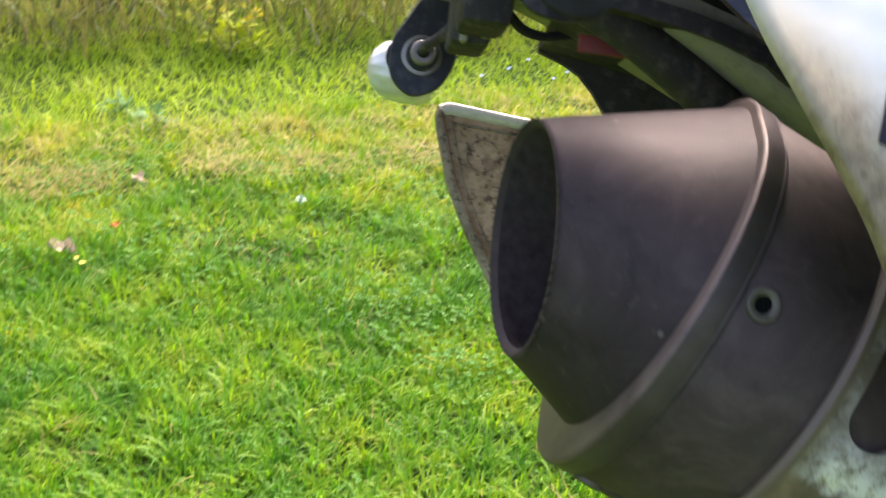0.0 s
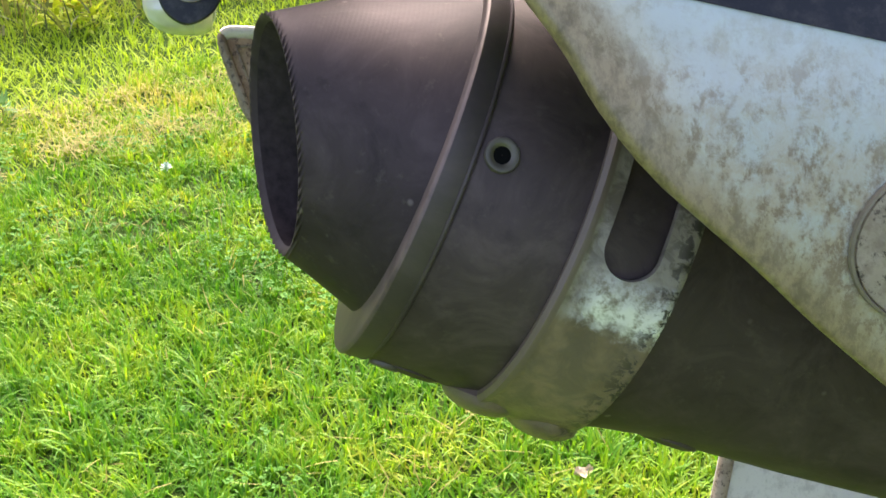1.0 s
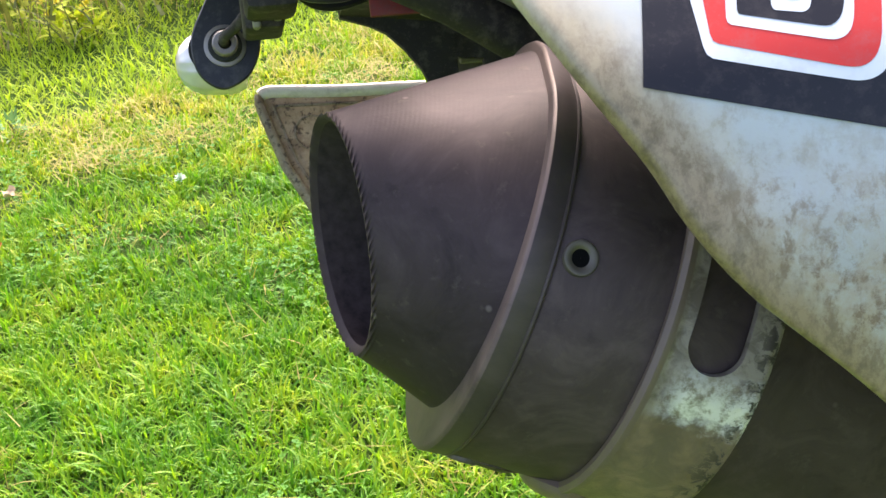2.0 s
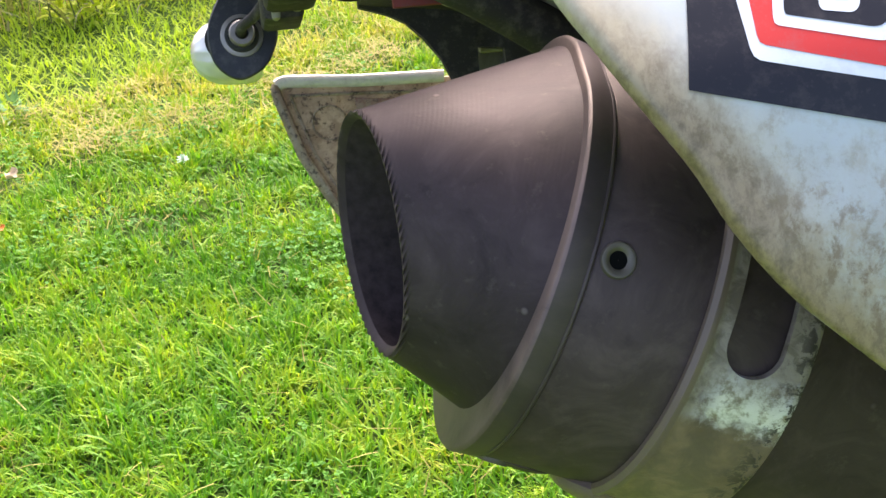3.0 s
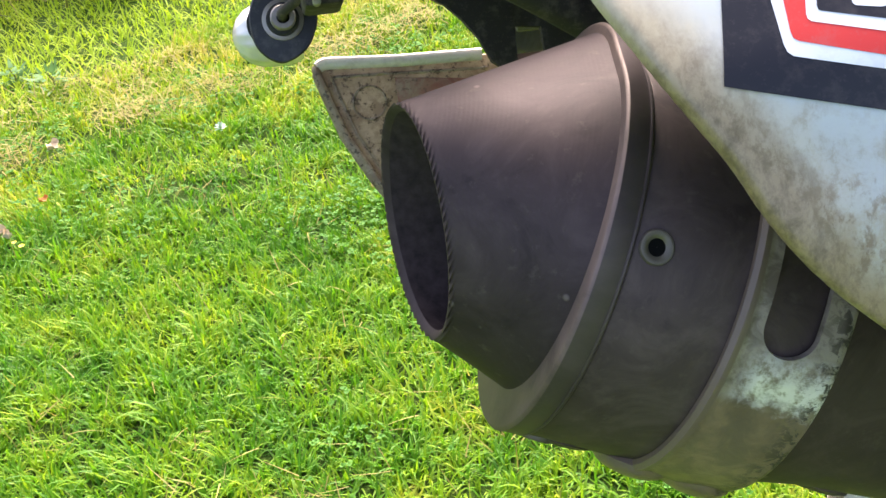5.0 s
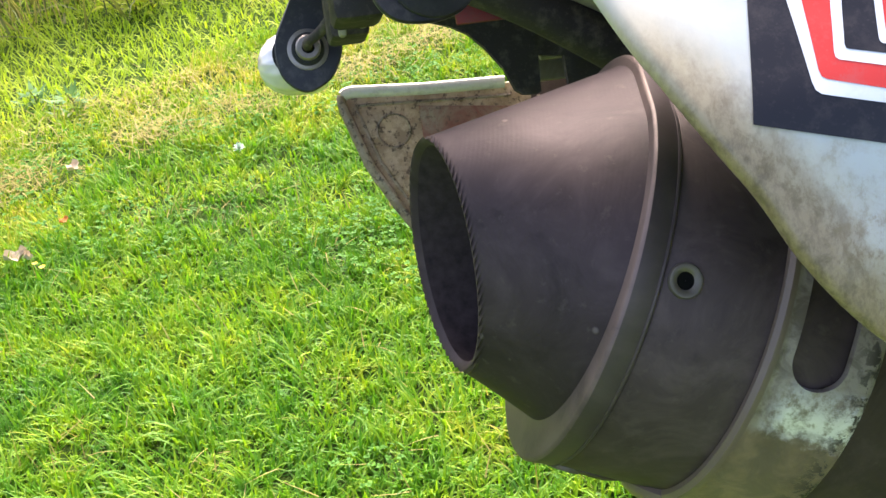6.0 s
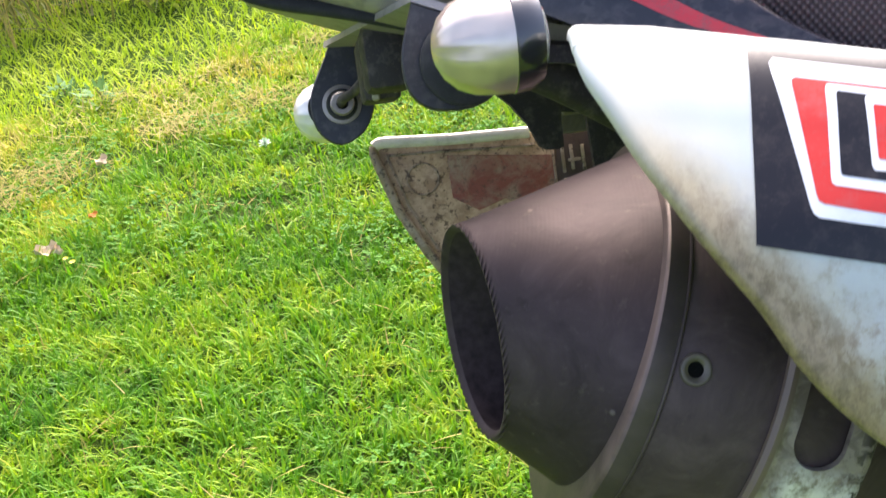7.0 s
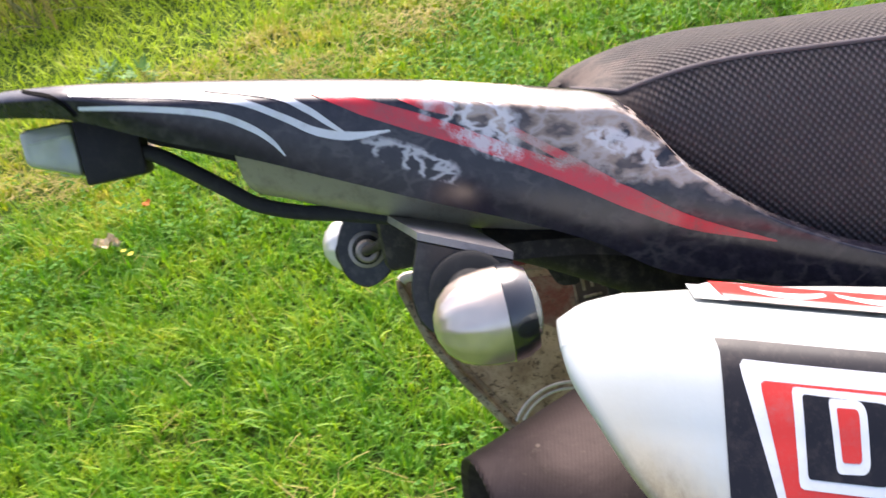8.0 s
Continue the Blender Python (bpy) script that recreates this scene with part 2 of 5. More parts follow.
shield_plastic = make_shield()


def make_paint(name, color, rough=0.32, dirt=(0.2, 0.17, 0.14), amount=0.35, spec=0.5):
    n = Nodes(name, rough, 0.0, spec=spec)
    c = n.mix(n.calc("MULTIPLY", n.band(n.noise(160, 6, 0.7), 0.5, 0.72), amount), color, dirt)
    c = n.mix(n.calc("MULTIPLY", n.band(n.noise(900, 3), 0.6, 0.75), amount * 0.6), c, dirt)
    n.color(c)
    n.rough(n.calc("ADD", n.calc("MULTIPLY", n.noise(60, 4), 0.25), rough - 0.08))
    return n.mat


ink_black = make_paint("black_vinyl", (0.010, 0.009, 0.012), 0.28, (0.075, 0.06, 0.055), 0.5, 0.35)
ink_red = make_paint("red_vinyl", (0.62, 0.040, 0.032), 0.34, (0.42, 0.15, 0.14), 0.4, 0.35)
tag_red = make_paint("dusty_red_plastic", (0.22, 0.040, 0.032), 0.6, (0.12, 0.07, 0.06), 0.6, 0.3)
ink_white = make_paint("white_vinyl", (0.72, 0.74, 0.76), 0.3, (0.45, 0.42, 0.38), 0.3)
ink_glare = make_paint("glare_grey_vinyl", (0.36, 0.33, 0.32), 0.35, (0.5, 0.45, 0.42), 0.4)
ink_silver = make_paint("silver_vinyl", (0.62, 0.64, 0.68), 0.28, (0.3, 0.3, 0.32), 0.35)
black_plastic = make_paint("black_plastic", (0.018, 0.0165, 0.018), 0.5, (0.045, 0.04, 0.034), 0.5, 0.22)
dusty_black = make_paint("dusty_black_plastic", (0.034, 0.029, 0.026), 0.65, (0.15, 0.125, 0.1), 0.65, 0.3)
# Sky glare on the black strip's top is painted in as pale grey.
strip_glare = make_paint("bracket_paint_with_glare", (0.30, 0.27, 0.26), 0.4, (0.09, 0.08, 0.072), 0.6, 0.5)
groove_grime = make_paint("brown_grime", (0.20, 0.165, 0.11), 0.7, (0.09, 0.07, 0.045), 0.6, 0.3)
olive_plastic = make_paint("dirty_grey_plastic", (0.32, 0.30, 0.21), 0.6, (0.13, 0.115, 0.085), 0.6, 0.3)
bracket_paint = make_paint("black_bracket_paint", (0.018, 0.017, 0.018), 0.36, (0.10, 0.088, 0.08), 0.6, 0.5)


def make_fairing(name, dark, light):
    """Old sticker film over the tail: the colour beneath shows where it has worn through in spots and webs."""
    n = Nodes(name, 0.25, 0.0, spec=0.2)
    n.b.inputs["Coat Weight"].default_value = 0.5
    n.b.inputs["Coat Roughness"].default_value = 0.18
    n.b.inputs["Coat IOR"].default_value = 1.5

    def dot(v, zero):
        d = n.add("ShaderNodeVectorMath")
        d.operation = "DOT_PRODUCT"
        n.join(n.coords.outputs["Object"], d.inputs[0])
        d.inputs[1].default_value = tuple(v)
        return n.calc("SUBTRACT", d.outputs["Value"], zero)
    along, up = dot(AHEAD, MID.dot(AHEAD)), dot(UP, MID.dot(UP))
    warp = n.mix(0.009, n.coords.outputs["Object"], n.add("ShaderNodeTexNoise", Scale=70.0).outputs["Color"], "ADD")

    def cells(scale):
        w = n.add("ShaderNodeTexVoronoi", Scale=scale)
        w.feature = "DISTANCE_TO_EDGE"
        n.join(warp, w.inputs["Vector"])
        return w.outputs["Distance"]
    blot, fine, soft = n.noise(60, 5, 0.65), n.noise(260, 6, 0.7), n.noise(30, 4)
    wob = n.calc("MULTIPLY", n.calc("SUBTRACT", blot, 0.5), 1.6)

    def spot(a, u, ra, ru):
        """One inside a worn spot, falling to nothing at its ragged rim."""
        x = n.calc("MULTIPLY", n.calc("SUBTRACT", along, a), 1 / ra)
        y = n.calc("MULTIPLY", n.calc("SUBTRACT", n.calc("ADD", up, n.calc("MULTIPLY", n.calc("SUBTRACT", along, a), 0.55)), u), 1 / ru)
        r = n.calc("SQRT", n.calc("ADD", n.calc("MULTIPLY", x, x), n.calc("MULTIPLY", y, y)))
        return n.band(n.calc("ADD", r, wob), 1.1, 0.8)
    base = n.mix(n.band(fine, 0.45, 0.75), dark, light)
    # faint dark scuffs all over
    base = n.mix(n.calc("MULTIPLY", n.calc("MULTIPLY", n.band(cells(120.0), 0.16, 0.04), n.band(blot, 0.42, 0.6)), 0.4), base, (0.085, 0.076, 0.078))
    tan = n.calc("MAXIMUM", n.calc("MAXIMUM", spot(-0.062, 0.885, 0.040, 0.012), spot(-0.034, 0.8735, 0.026, 0.012)), n.calc("MULTIPLY", spot(0.0, 0.850, 0.05, 0.007), 0.45))
    film = n.calc("MULTIPLY", n.calc("MAXIMUM", n.band(cells(92.0), 0.30, 0.13), n.calc("MULTIPLY", n.band(n.noise(70, 4, 0.5), 0.60, 0.42), 0.4)), tan)
    base = n.mix(n.calc("MULTIPLY", film, 0.82), base, n.mix(n.band(soft, 0.4, 0.6), (0.44, 0.35, 0.29), (0.27, 0.205, 0.165)))
    base = n.mix(n.calc("MULTIPLY", n.calc("MULTIPLY", n.band(cells(92.0), 0.12, 0.03), tan), 0.45), base, (0.48, 0.45, 0.45))
    web = n.calc("MAXIMUM", n.calc("MAXIMUM", spot(-0.084, 0.8925, 0.017, 0.011), n.calc("MULTIPLY", spot(-0.106, 0.8835, 0.013, 0.0055), 0.75)), spot(-0.034, 0.871, 0.014, 0.005))
    lines = n.calc("MULTIPLY", n.calc("MAXIMUM", n.band(cells(120.0), 0.15, 0.05), n.band(n.noise(100, 5, 0.6), 0.58, 0.66)), web)
    base = n.mix(n.calc("MULTIPLY", lines, 0.85), base, (0.60, 0.60, 0.63))
    n.color(base)
    n.rough(n.calc("ADD", n.calc("MULTIPLY", fine, 0.20), n.calc("ADD", 0.05, n.calc("MULTIPLY", film, 0.25))))
    n.bump(n.calc("ADD", n.calc("MULTIPLY", fine, 0.3), n.calc("ADD", film, lines)), 0.12, 0.0003)
    return n.mat


fairing_paint = make_fairing("scuffed_black_bodywork", (0.012, 0.011, 0.019), (0.028, 0.024, 0.035))
stripe_red = make_fairing("scuffed_red_stripe", (0.55, 0.030, 0.045), (0.42, 0.055, 0.065))



def make_seat():
    n = Nodes("embossed_black_vinyl", 0.6, 0.0, spec=0.25)
    uv = n.add("ShaderNodeSeparateXYZ")
    n.join(n.coords.outputs["UV"], uv.inputs[0])
    along, up = uv.outputs[0], uv.outputs[1]              # metres along the seat; metres over the seam
    nub = n.calc("MULTIPLY", n.calc("COSINE", n.calc("MULTIPLY", along, 2 * math.pi / 0.0026)), n.calc("COSINE", n.calc("MULTIPLY", up, math.pi / 0.0016)))
    side = n.calc("MULTIPLY", n.band(along, -0.034, -0.022), n.band(up, 0.022, 0.010))      # mask of the side, where tones are painted brighter than on top
    nub = n.calc("MULTIPLY", nub, n.band(along, -0.034, -0.022))
    dust = n.noise(30, 5, 0.65)
    fine = n.noise(500, 5, 0.7)
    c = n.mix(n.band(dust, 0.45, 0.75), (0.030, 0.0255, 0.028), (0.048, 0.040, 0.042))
    # Top darkened in colour to offset the sunlight that falls on it.
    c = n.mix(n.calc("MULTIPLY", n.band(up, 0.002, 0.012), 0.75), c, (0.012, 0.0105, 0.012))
    c = n.mix(n.calc("MULTIPLY", n.band(nub, -0.1, 0.9), n.calc("ADD", n.calc("MULTIPLY", side, 0.5), 0.3)), c, (0.118, 0.101, 0.108))      # sheen on the pattern's tops, put into the colour
    c = n.mix(n.calc("MULTIPLY", n.band(fine, 0.55, 0.75), 0.3), c, (0.05, 0.042, 0.04))
    c = n.mix(n.calc("MULTIPLY", n.band(n.noise(110, 6, 0.7), 0.5, 0.66), 0.4), c, (0.055, 0.045, 0.042))
    worn = n.calc("MULTIPLY", n.band(along, -0.014, -0.034), n.band(n.noise(90, 5, 0.7), 0.40, 0.60))
    c = n.mix(n.calc("MULTIPLY", worn, 0.7), c, (0.11, 0.082, 0.07))
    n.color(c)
    n.rough(n.calc("ADD", n.calc("MULTIPLY", dust, 0.2), 0.60))
    n.bump(n.calc("ADD", nub, n.calc("MULTIPLY", fine, 0.25)), 0.9, 0.00045)
    return n.mat


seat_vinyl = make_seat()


def make_dirty_panel():
    n = Nodes("mud_specked_white_plastic", 0.6, 0.0)
    big, speck, fine = n.noise(40, 5), n.noise(330, 5, 0.75), n.noise(800, 4, 0.7)
    c = n.mix(n.band(big, 0.35, 0.65), (0.56, 0.46, 0.335), (0.39, 0.305, 0.21))
    c = n.mix(n.calc("MULTIPLY", n.band(n.noise(120, 5, 0.7), 0.44, 0.60), 0.65), c, (0.23, 0.16, 0.10))
    c = n.mix(n.calc("MULTIPLY", n.band(speck, 0.54, 0.61), 0.85), c, (0.075, 0.055, 0.04))
    c = n.mix(n.calc("MULTIPLY", n.band(fine, 0.5, 0.75), 0.4), c, (0.27, 0.22, 0.16))
    n.color(c)
    t = n.add("ShaderNodeBsdfTranslucent")
    n.join(c, t.inputs["Color"])
    m = n.add("ShaderNodeMixShader")
    m.inputs[0].default_value = 0.36
    n.join(n.b.outputs[0], m.inputs[1])
    n.join(t.outputs[0], m.inputs[2])
    n.join(m.outputs[0], n.tree.nodes["Material Output"].inputs["Surface"])
    n.bump(n.calc("ADD", speck, fine), 0.4, 0.0005)
    return n.mat


dirty_panel = make_dirty_panel()


def make_rust():
    n = Nodes("faded_red_sticker", 0.65, 0.0, spec=0.3)
    big, mid, fine = n.noise(55, 5, 0.65, distort=0.5), n.noise(150, 6, 0.7), n.noise(420, 5, 0.7)
    c = n.mix(n.band(big, 0.42, 0.62), (0.27, 0.085, 0.06), (0.35, 0.25, 0.175))
    c = n.mix(n.calc("MULTIPLY", n.band(mid, 0.48, 0.62), 0.6), c, (0.22, 0.07, 0.05))
    c = n.mix(n.calc("MULTIPLY", n.band(fine, 0.55, 0.65), 0.7), c, (0.10, 0.065, 0.045))
    n.color(c)
    n.bump(mid, 0.3, 0.0004)
    return n.mat


rim_plastic = make_paint("worn_white_rim", (0.68, 0.62, 0.54), 0.5, (0.25, 0.2, 0.15), 0.5)
rust_red = make_rust()


def make_lens(name, color, rough, metal):
    n = Nodes(name, rough, metal, color)
    n.b.inputs["Coat Weight"].default_value = 1.0
    n.b.inputs["Coat Roughness"].default_value = 0.05
    f = n.noise(70, 2)
    n.color(n.mix(n.band(f, 0.4, 0.65), color, tuple(c * 0.7 for c in color)))
    return n.mat


chrome_lens = make_lens("clear_lens_over_reflector", (0.68, 0.57, 0.48), 0.30, 0.65)
frost_lens = make_lens("white_lens", (0.72, 0.70, 0.66), 0.3, 0.3)
smoke_lens = make_lens("smoky_lens", (0.60, 0.64, 0.58), 0.25, 0.0)
smoke_lens.node_tree.nodes["Principled BSDF"].inputs["Transmission Weight"].default_value = 0.55
band_black = make_lens("gloss_black_plastic", (0.02, 0.02, 0.024), 0.2, 0.0)
rubber = make_paint("rubber", (0.02, 0.02, 0.02), 0.8, (0.08, 0.075, 0.07), 0.3)

# ---- the motorcycle ----
def rounded(pts, r, n=6):
    out = []
    m = len(pts)
    for i, p in enumerate(pts):
        p, a, b = np.array(p), np.array(pts[i - 1]), np.array(pts[(i + 1) % m])
        rr = r[i] if isinstance(r, (list, tuple)) else r
        u, v = (a - p) / np.linalg.norm(a - p), (b - p) / np.linalg.norm(b - p)
        for k in range(n + 1):
            t = k / n
            q = (1 - t) ** 2 * (p + u * rr) + 2 * t * (1 - t) * p + t * t * (p + v * rr)
            out.append(tuple(q))
    return out


bike = tagged(new("motorcycle"), "dirty white and black off-road motorcycle parked on the lawn", "motorcycle")
bike.location = (0.30, 0.14, 0.0)
bpy.context.view_layer.update()

# exhaust silencer: its axis rises to the rear
F = Vector((-0.0207, 0.0430, 0.8339))
N, E1, E2 = basis(radians(176.4), radians(26.1))
OC = Vector((-0.0539, 0.0370, 0.8474))
ON, OE1, OE2 = basis(radians(198.8), radians(7.25))
WIDER = 0.018                                # the section is a long oval, wider on its inner side
BACK = -N


def around(s, r, t):
    return F + s * BACK + r * (math.cos(t) * E1 + math.sin(t) * E2) + (WIDER if math.cos(t) > 1e-4 else 0.0) * E1


def oval(bm):
    """Draws a round body about the silencer's axis out to its oval section."""
    for v in bm.verts:
        if (v.co - F).dot(E1) > 1e-5:
            v.co += WIDER * E1
    return bm


def mouth_at(t, shrink=0.0, turned=1.216):
    """A point of the tailpipe's oval mouth."""
    u, v = (0.0306 - shrink) * math.cos(t - turned), (0.0231 - shrink) * math.sin(t - turned)
    return OC + (u * math.cos(turned) - v * math.sin(turned)) * OE1 + (u * math.sin(turned) + v * math.cos(turned)) * OE2


def make_muffler():
    sleeve = lathe([(0.0077, 0.0440), (0.0077, 0.0506), (0.0083, 0.0510), (0.0350, 0.0508), (0.0640, 0.0502), (0.072, 0.0478), (0.085, 0.0455), (0.10, 0.0443), (0.13, 0.0420),
                    (0.16, 0.0390), (0.20, 0.036), (0.30, 0.034), (0.36, 0.028), (0.40, 0.018), (0.42, 0.018)],
                   F, BACK, E1, E2, 128, (True, True))
    muffler = part("muffler", oval(sleeve), sleeve_steel, bike, "dark heat-stained steel exhaust silencer")
    ring = lathe([(0.0, 0.030), (0.0, 0.0510), (0.0003, 0.0517), (0.0009, 0.0521)], F, BACK, E1, E2, 160)
    part("flange_face", oval(ring), lip_steel, muffler, "worn grey steel lip of the end cap")
    band = lathe([(0.0009, 0.0450), (0.0009, 0.0521), (0.0070, 0.0516), (0.0075, 0.0512), (0.0077, 0.0507), (0.0076, 0.0450)], F, BACK, E1, E2, 160)
    part("flange_band", oval(band), band_steel, muffler)
    seam = lathe([(0.0062, 0.0512), (0.0064, 0.0518), (0.0069, 0.0518), (0.0071, 0.0509)], F, BACK, E1, E2, 160)
    part("flange_seam", oval(seam), band_steel, muffler)

    # end cone: turned with fine ridges square to the axis, cut off upright at the mouth
    bm = bmesh.new()
    seg, step, pitch = 300, 0.00026, 0.00104
    cols, ends = [], []
    for k in range(seg):
        t = 2 * math.pi * k / seg
        base = F + 0.0045 * E2 + 0.0447 * (math.cos(t) * E1 + math.sin(t) * E2) + (WIDER if math.cos(t) > 1e-4 else 0.0) * E1
        mouth = mouth_at(t)
        cols.append((t, base, mouth))
        ends.append((mouth - F).dot(N))
    rows = int(max(ends) / step) + 2
    verts = []
    for i in range(rows):
        line = []
        for (t, base, mouth), end in zip(cols, ends):
            s = min(i * step, end)
            p = base.lerp(mouth, s / end)
            out = (p - F - (p - F).dot(N) * N).normalized()
            amp = 0.000030 * (0.25 + 0.75 * max(0.0, math.sin(t) + 0.25)) * min(1.0, s / 0.004) + 0.0008 * max(0.0, 1 - (end - s) / 0.0018)
            ridge = abs(((s / pitch) % 1.0) - 0.5) * 2 - 0.5
            line.append(bm.verts.new(p + amp * ridge * out) if i == 0 or (i - 1) * step < end else verts[-1][len(line)])
        verts.append(line)
    for r0, r1 in zip(verts, verts[1:]):
        for k in range(seg):
            q = tuple(dict.fromkeys((r0[k], r0[(k + 1) % seg], r1[(k + 1) % seg], r1[k])))
            if len(q) > 2 and not (q[0] in r1 and q[1] in r1 and len(q) == 2):
                try:
                    bm.faces.new(q)
                except ValueError:
                    pass
    rim = verts[-1]
    inner = []
    for off, thin in ((0.0002, 0.0009), (0.0016, 0.0021), (0.012, 0.0024), (0.05, 0.0042)):
        inner.append([bm.verts.new(mouth_at(c[0], thin) + (-off * ON if off < 0.01 else off * BACK)) for c in cols])
    for r0, r1 in zip([rim, *inner[:1]], inner[:2]):
        for k in range(seg):
            bm.faces.new((r0[k], r0[(k + 1) % seg], r1[(k + 1) % seg], r1[k]))
    bmesh.ops.recalc_face_normals(bm, faces=bm.faces)
    bmesh.ops.delete(bm, geom=[v for row in inner[2:] for v in row], context="VERTS")
    part("end_cone", bm, cone_steel, muffler, "ridged dark steel end cone with an upright open mouth", 60)

    bm = bmesh.new()
    rows = []
    for off, thin in ((0.0016, 0.0021), (0.012, 0.0024), (0.05, 0.0042), (0.05, 0.0225)):
        rows.append([mouth_at(t, thin) + (-off * ON if off < 0.01 else off * BACK) for t in (2 * math.pi * k / 96 for k in range(96))])
    grid(bm, rows, closed=True)
    part("inner_tube", bm, soot, muffler, "sooty black inside of the tailpipe")

    # clamp strap with a long slot in it
    s0, s1, ro, ri = 0.0357, 0.0635, 0.0530, 0.0509
    mid_s, half, t_end = 0.0490, 0.0070, radians(162.8)
    nt, ns = 340, 26

    def slot(t, s):                      # distance outside the slot
        y = (t - (t_end - half / ro)) * ro
        return math.hypot(max(y, 0.0), s - mid_s) - half if t > radians(20) else abs(s - mid_s) + 1

    def bent(t, s):                      # points near the slot's rim are drawn on to it
        d = slot(t, s)
        if abs(d) < 0.00075 and radians(60) < t < radians(200):
            y = max((t - (t_end - half / ro)) * ro, 0.0)
            gy, gs = y, s - mid_s
            g = math.hypot(gy, gs) + 1e-9
            return t - d * gy / g / ro, s - d * gs / g
        return t, s
    bm = bmesh.new()
    outer, under = [], []
    for i in range(nt):
        t = 2 * math.pi * i / nt
        row_o, row_u = [], []
        for j in range(ns + 1):
            tt, ss = bent(t, s0 + (s1 - s0) * j / ns)
            lift = 0.0006 if j in (1, 2) else 0.0
            row_o.append(bm.verts.new(around(ss, ro + lift - (0.0006 if j in (0, ns) else 0), tt)))
            row_u.append(bm.verts.new(around(ss, ri, tt)))
        outer.append(row_o)
        under.append(row_u)
    hole = {(i, j) for i in range(nt) for j in range(ns)
            if radians(70) < 2 * math.pi * (i + .5) / nt < radians(200)
            and slot(2 * math.pi * (i + .5) / nt, s0 + (s1 - s0) * (j + .5) / ns) < 0}
    for i in range(nt):
        i2 = (i + 1) % nt
        for j in range(ns):
            if (i, j) in hole:
                continue
            bm.faces.new((outer[i][j], outer[i2][j], outer[i2][j + 1], outer[i][j + 1]))
            for (di, dj), (a, b) in {(1, 0): ((i2, j), (i2, j + 1)), (-1, 0): ((i, j), (i, j + 1)),
                                     (0, 1): ((i, j + 1), (i2, j + 1)), (0, -1): ((i, j), (i2, j))}.items():
                other = ((i + di) % nt, j + dj)
                if other in hole or not 0 <= other[1] < ns:
                    try:
                        bm.faces.new((outer[a[0]][a[1]], outer[b[0]][b[1]], under[b[0]][b[1]], under[a[0]][a[1]]))
                    except ValueError:
                        pass
    bmesh.ops.delete(bm, geom=[v for v in bm.verts if not v.link_faces], context="VERTS")
    bmesh.ops.recalc_face_normals(bm, faces=bm.faces)
    strap = part("clamp_strap", bm, strap_paint, muffler, "flaking dirty white clamp strap with a long slot, sky glare painted on")
    for s, t, long_r, tall in ((0.0400, 238, 0.0100, 0.0046), (0.0580, 238, 0.0100, 0.0052)):
        bm = bmesh.new()
        t = radians(t)
        c = around(s, 0.0505, t)
        out = math.cos(t) * E1 + math.sin(t) * E2
        side = out.cross(N)
        rows = [[c + math.cos(f) * (long_r * math.cos(k) * N + 0.016 * math.sin(k) * side) + tall * math.sin(f) * out
                 for k in (2 * math.pi * j / 28 for j in range(28))] for f in (-0.35, 0, 0.3, 0.6, 0.9, 1.2, 1.45)]
        vs = grid(bm, rows, closed=True)
        cap(bm, vs[-1])
        bmesh.ops.recalc_face_normals(bm, faces=bm.faces)
        part("strap_lug", bm, strap_paint, muffler)
    for t in (144.8, 234.8, 324.8, 54.8):
        t = radians(t)
        out = math.cos(t) * E1 + math.sin(t) * E2
        a = out.cross(N).normalized()
        bm = lathe([(-0.001, 0.0042), (0.0006, 0.0042), (0.0010, 0.0039), (0.0011, 0.0034), (0.0008, 0.0025), (0.0003, 0.0020), (-0.0018, 0.0019)],
                   around(0.0126, 0.0510, t), out, a, a.cross(out), 40)
        part("rivet", bm, rivet_steel, muffler, "hollow steel rivet")
        # Flat black disc on the sleeve, painted for the shade inside the hole.
        bm = lathe([(0.0004, 0.0024), (0.0003, 0.0001)], around(0.0126, 0.0510, t), out, a, a.cross(out), 24)
        part("rivet_hole_disc", bm, hole_black, muffler)
    # flat rivet heads on the underside
    for s, t in ((0.020, 238), (0.094, 238)):
        t = radians(t)
        out = math.cos(t) * E1 + math.sin(t) * E2
        a = out.cross(N).normalized()
        part("stud_head", lathe([(-0.003, 0.010), (-0.0002, 0.009), (0.0008, 0.006), (0.001, 0.0005)], around(s, 0.0508 if s < 0.05 else 0.0448, t), out, a, a.cross(out), 28), sleeve_steel, muffler)
    return muffler


muffler = make_muffler()

# white side shield over the silencer: a bent sheet whose section is the same all along
SEC_Z = [0.740, 0.790, 0.820, 0.850, 0.873, 0.885, 0.9015, 0.911, 0.919, 0.930, 0.936, 0.9395]
SEC_Y = [-0.034, -0.043, -0.044, -0.040, -0.0336, -0.0275, -0.0180, -0.0082, 0.0020, 0.0180, 0.0300, 0.0400]
SEC_FINE = spline(list(zip(SEC_Z, SEC_Y)), 6)
SEC_Z, SEC_Y = [float(p[0]) for p in SEC_FINE], [float(p[1]) for p in SEC_FINE]
RIM = spline([(0.9380, -0.0180), (0.9350, -0.0197), (0.9304, -0.0188), (0.9246, -0.0150), (0.9155, -0.0090), (0.9083, -0.0033), (0.8975, 0.0043),
              (0.8880, 0.0112), (0.8750, 0.0190), (0.8640, 0.0275), (0.8545, 0.0373), (0.8435, 0.0488), (0.8310, 0.0607), (0.8155, 0.0768),
              (0.790, 0.104), (0.740, 0.155)], 6)[::-1]
RIM_Z = [float(p[0]) for p in RIM]
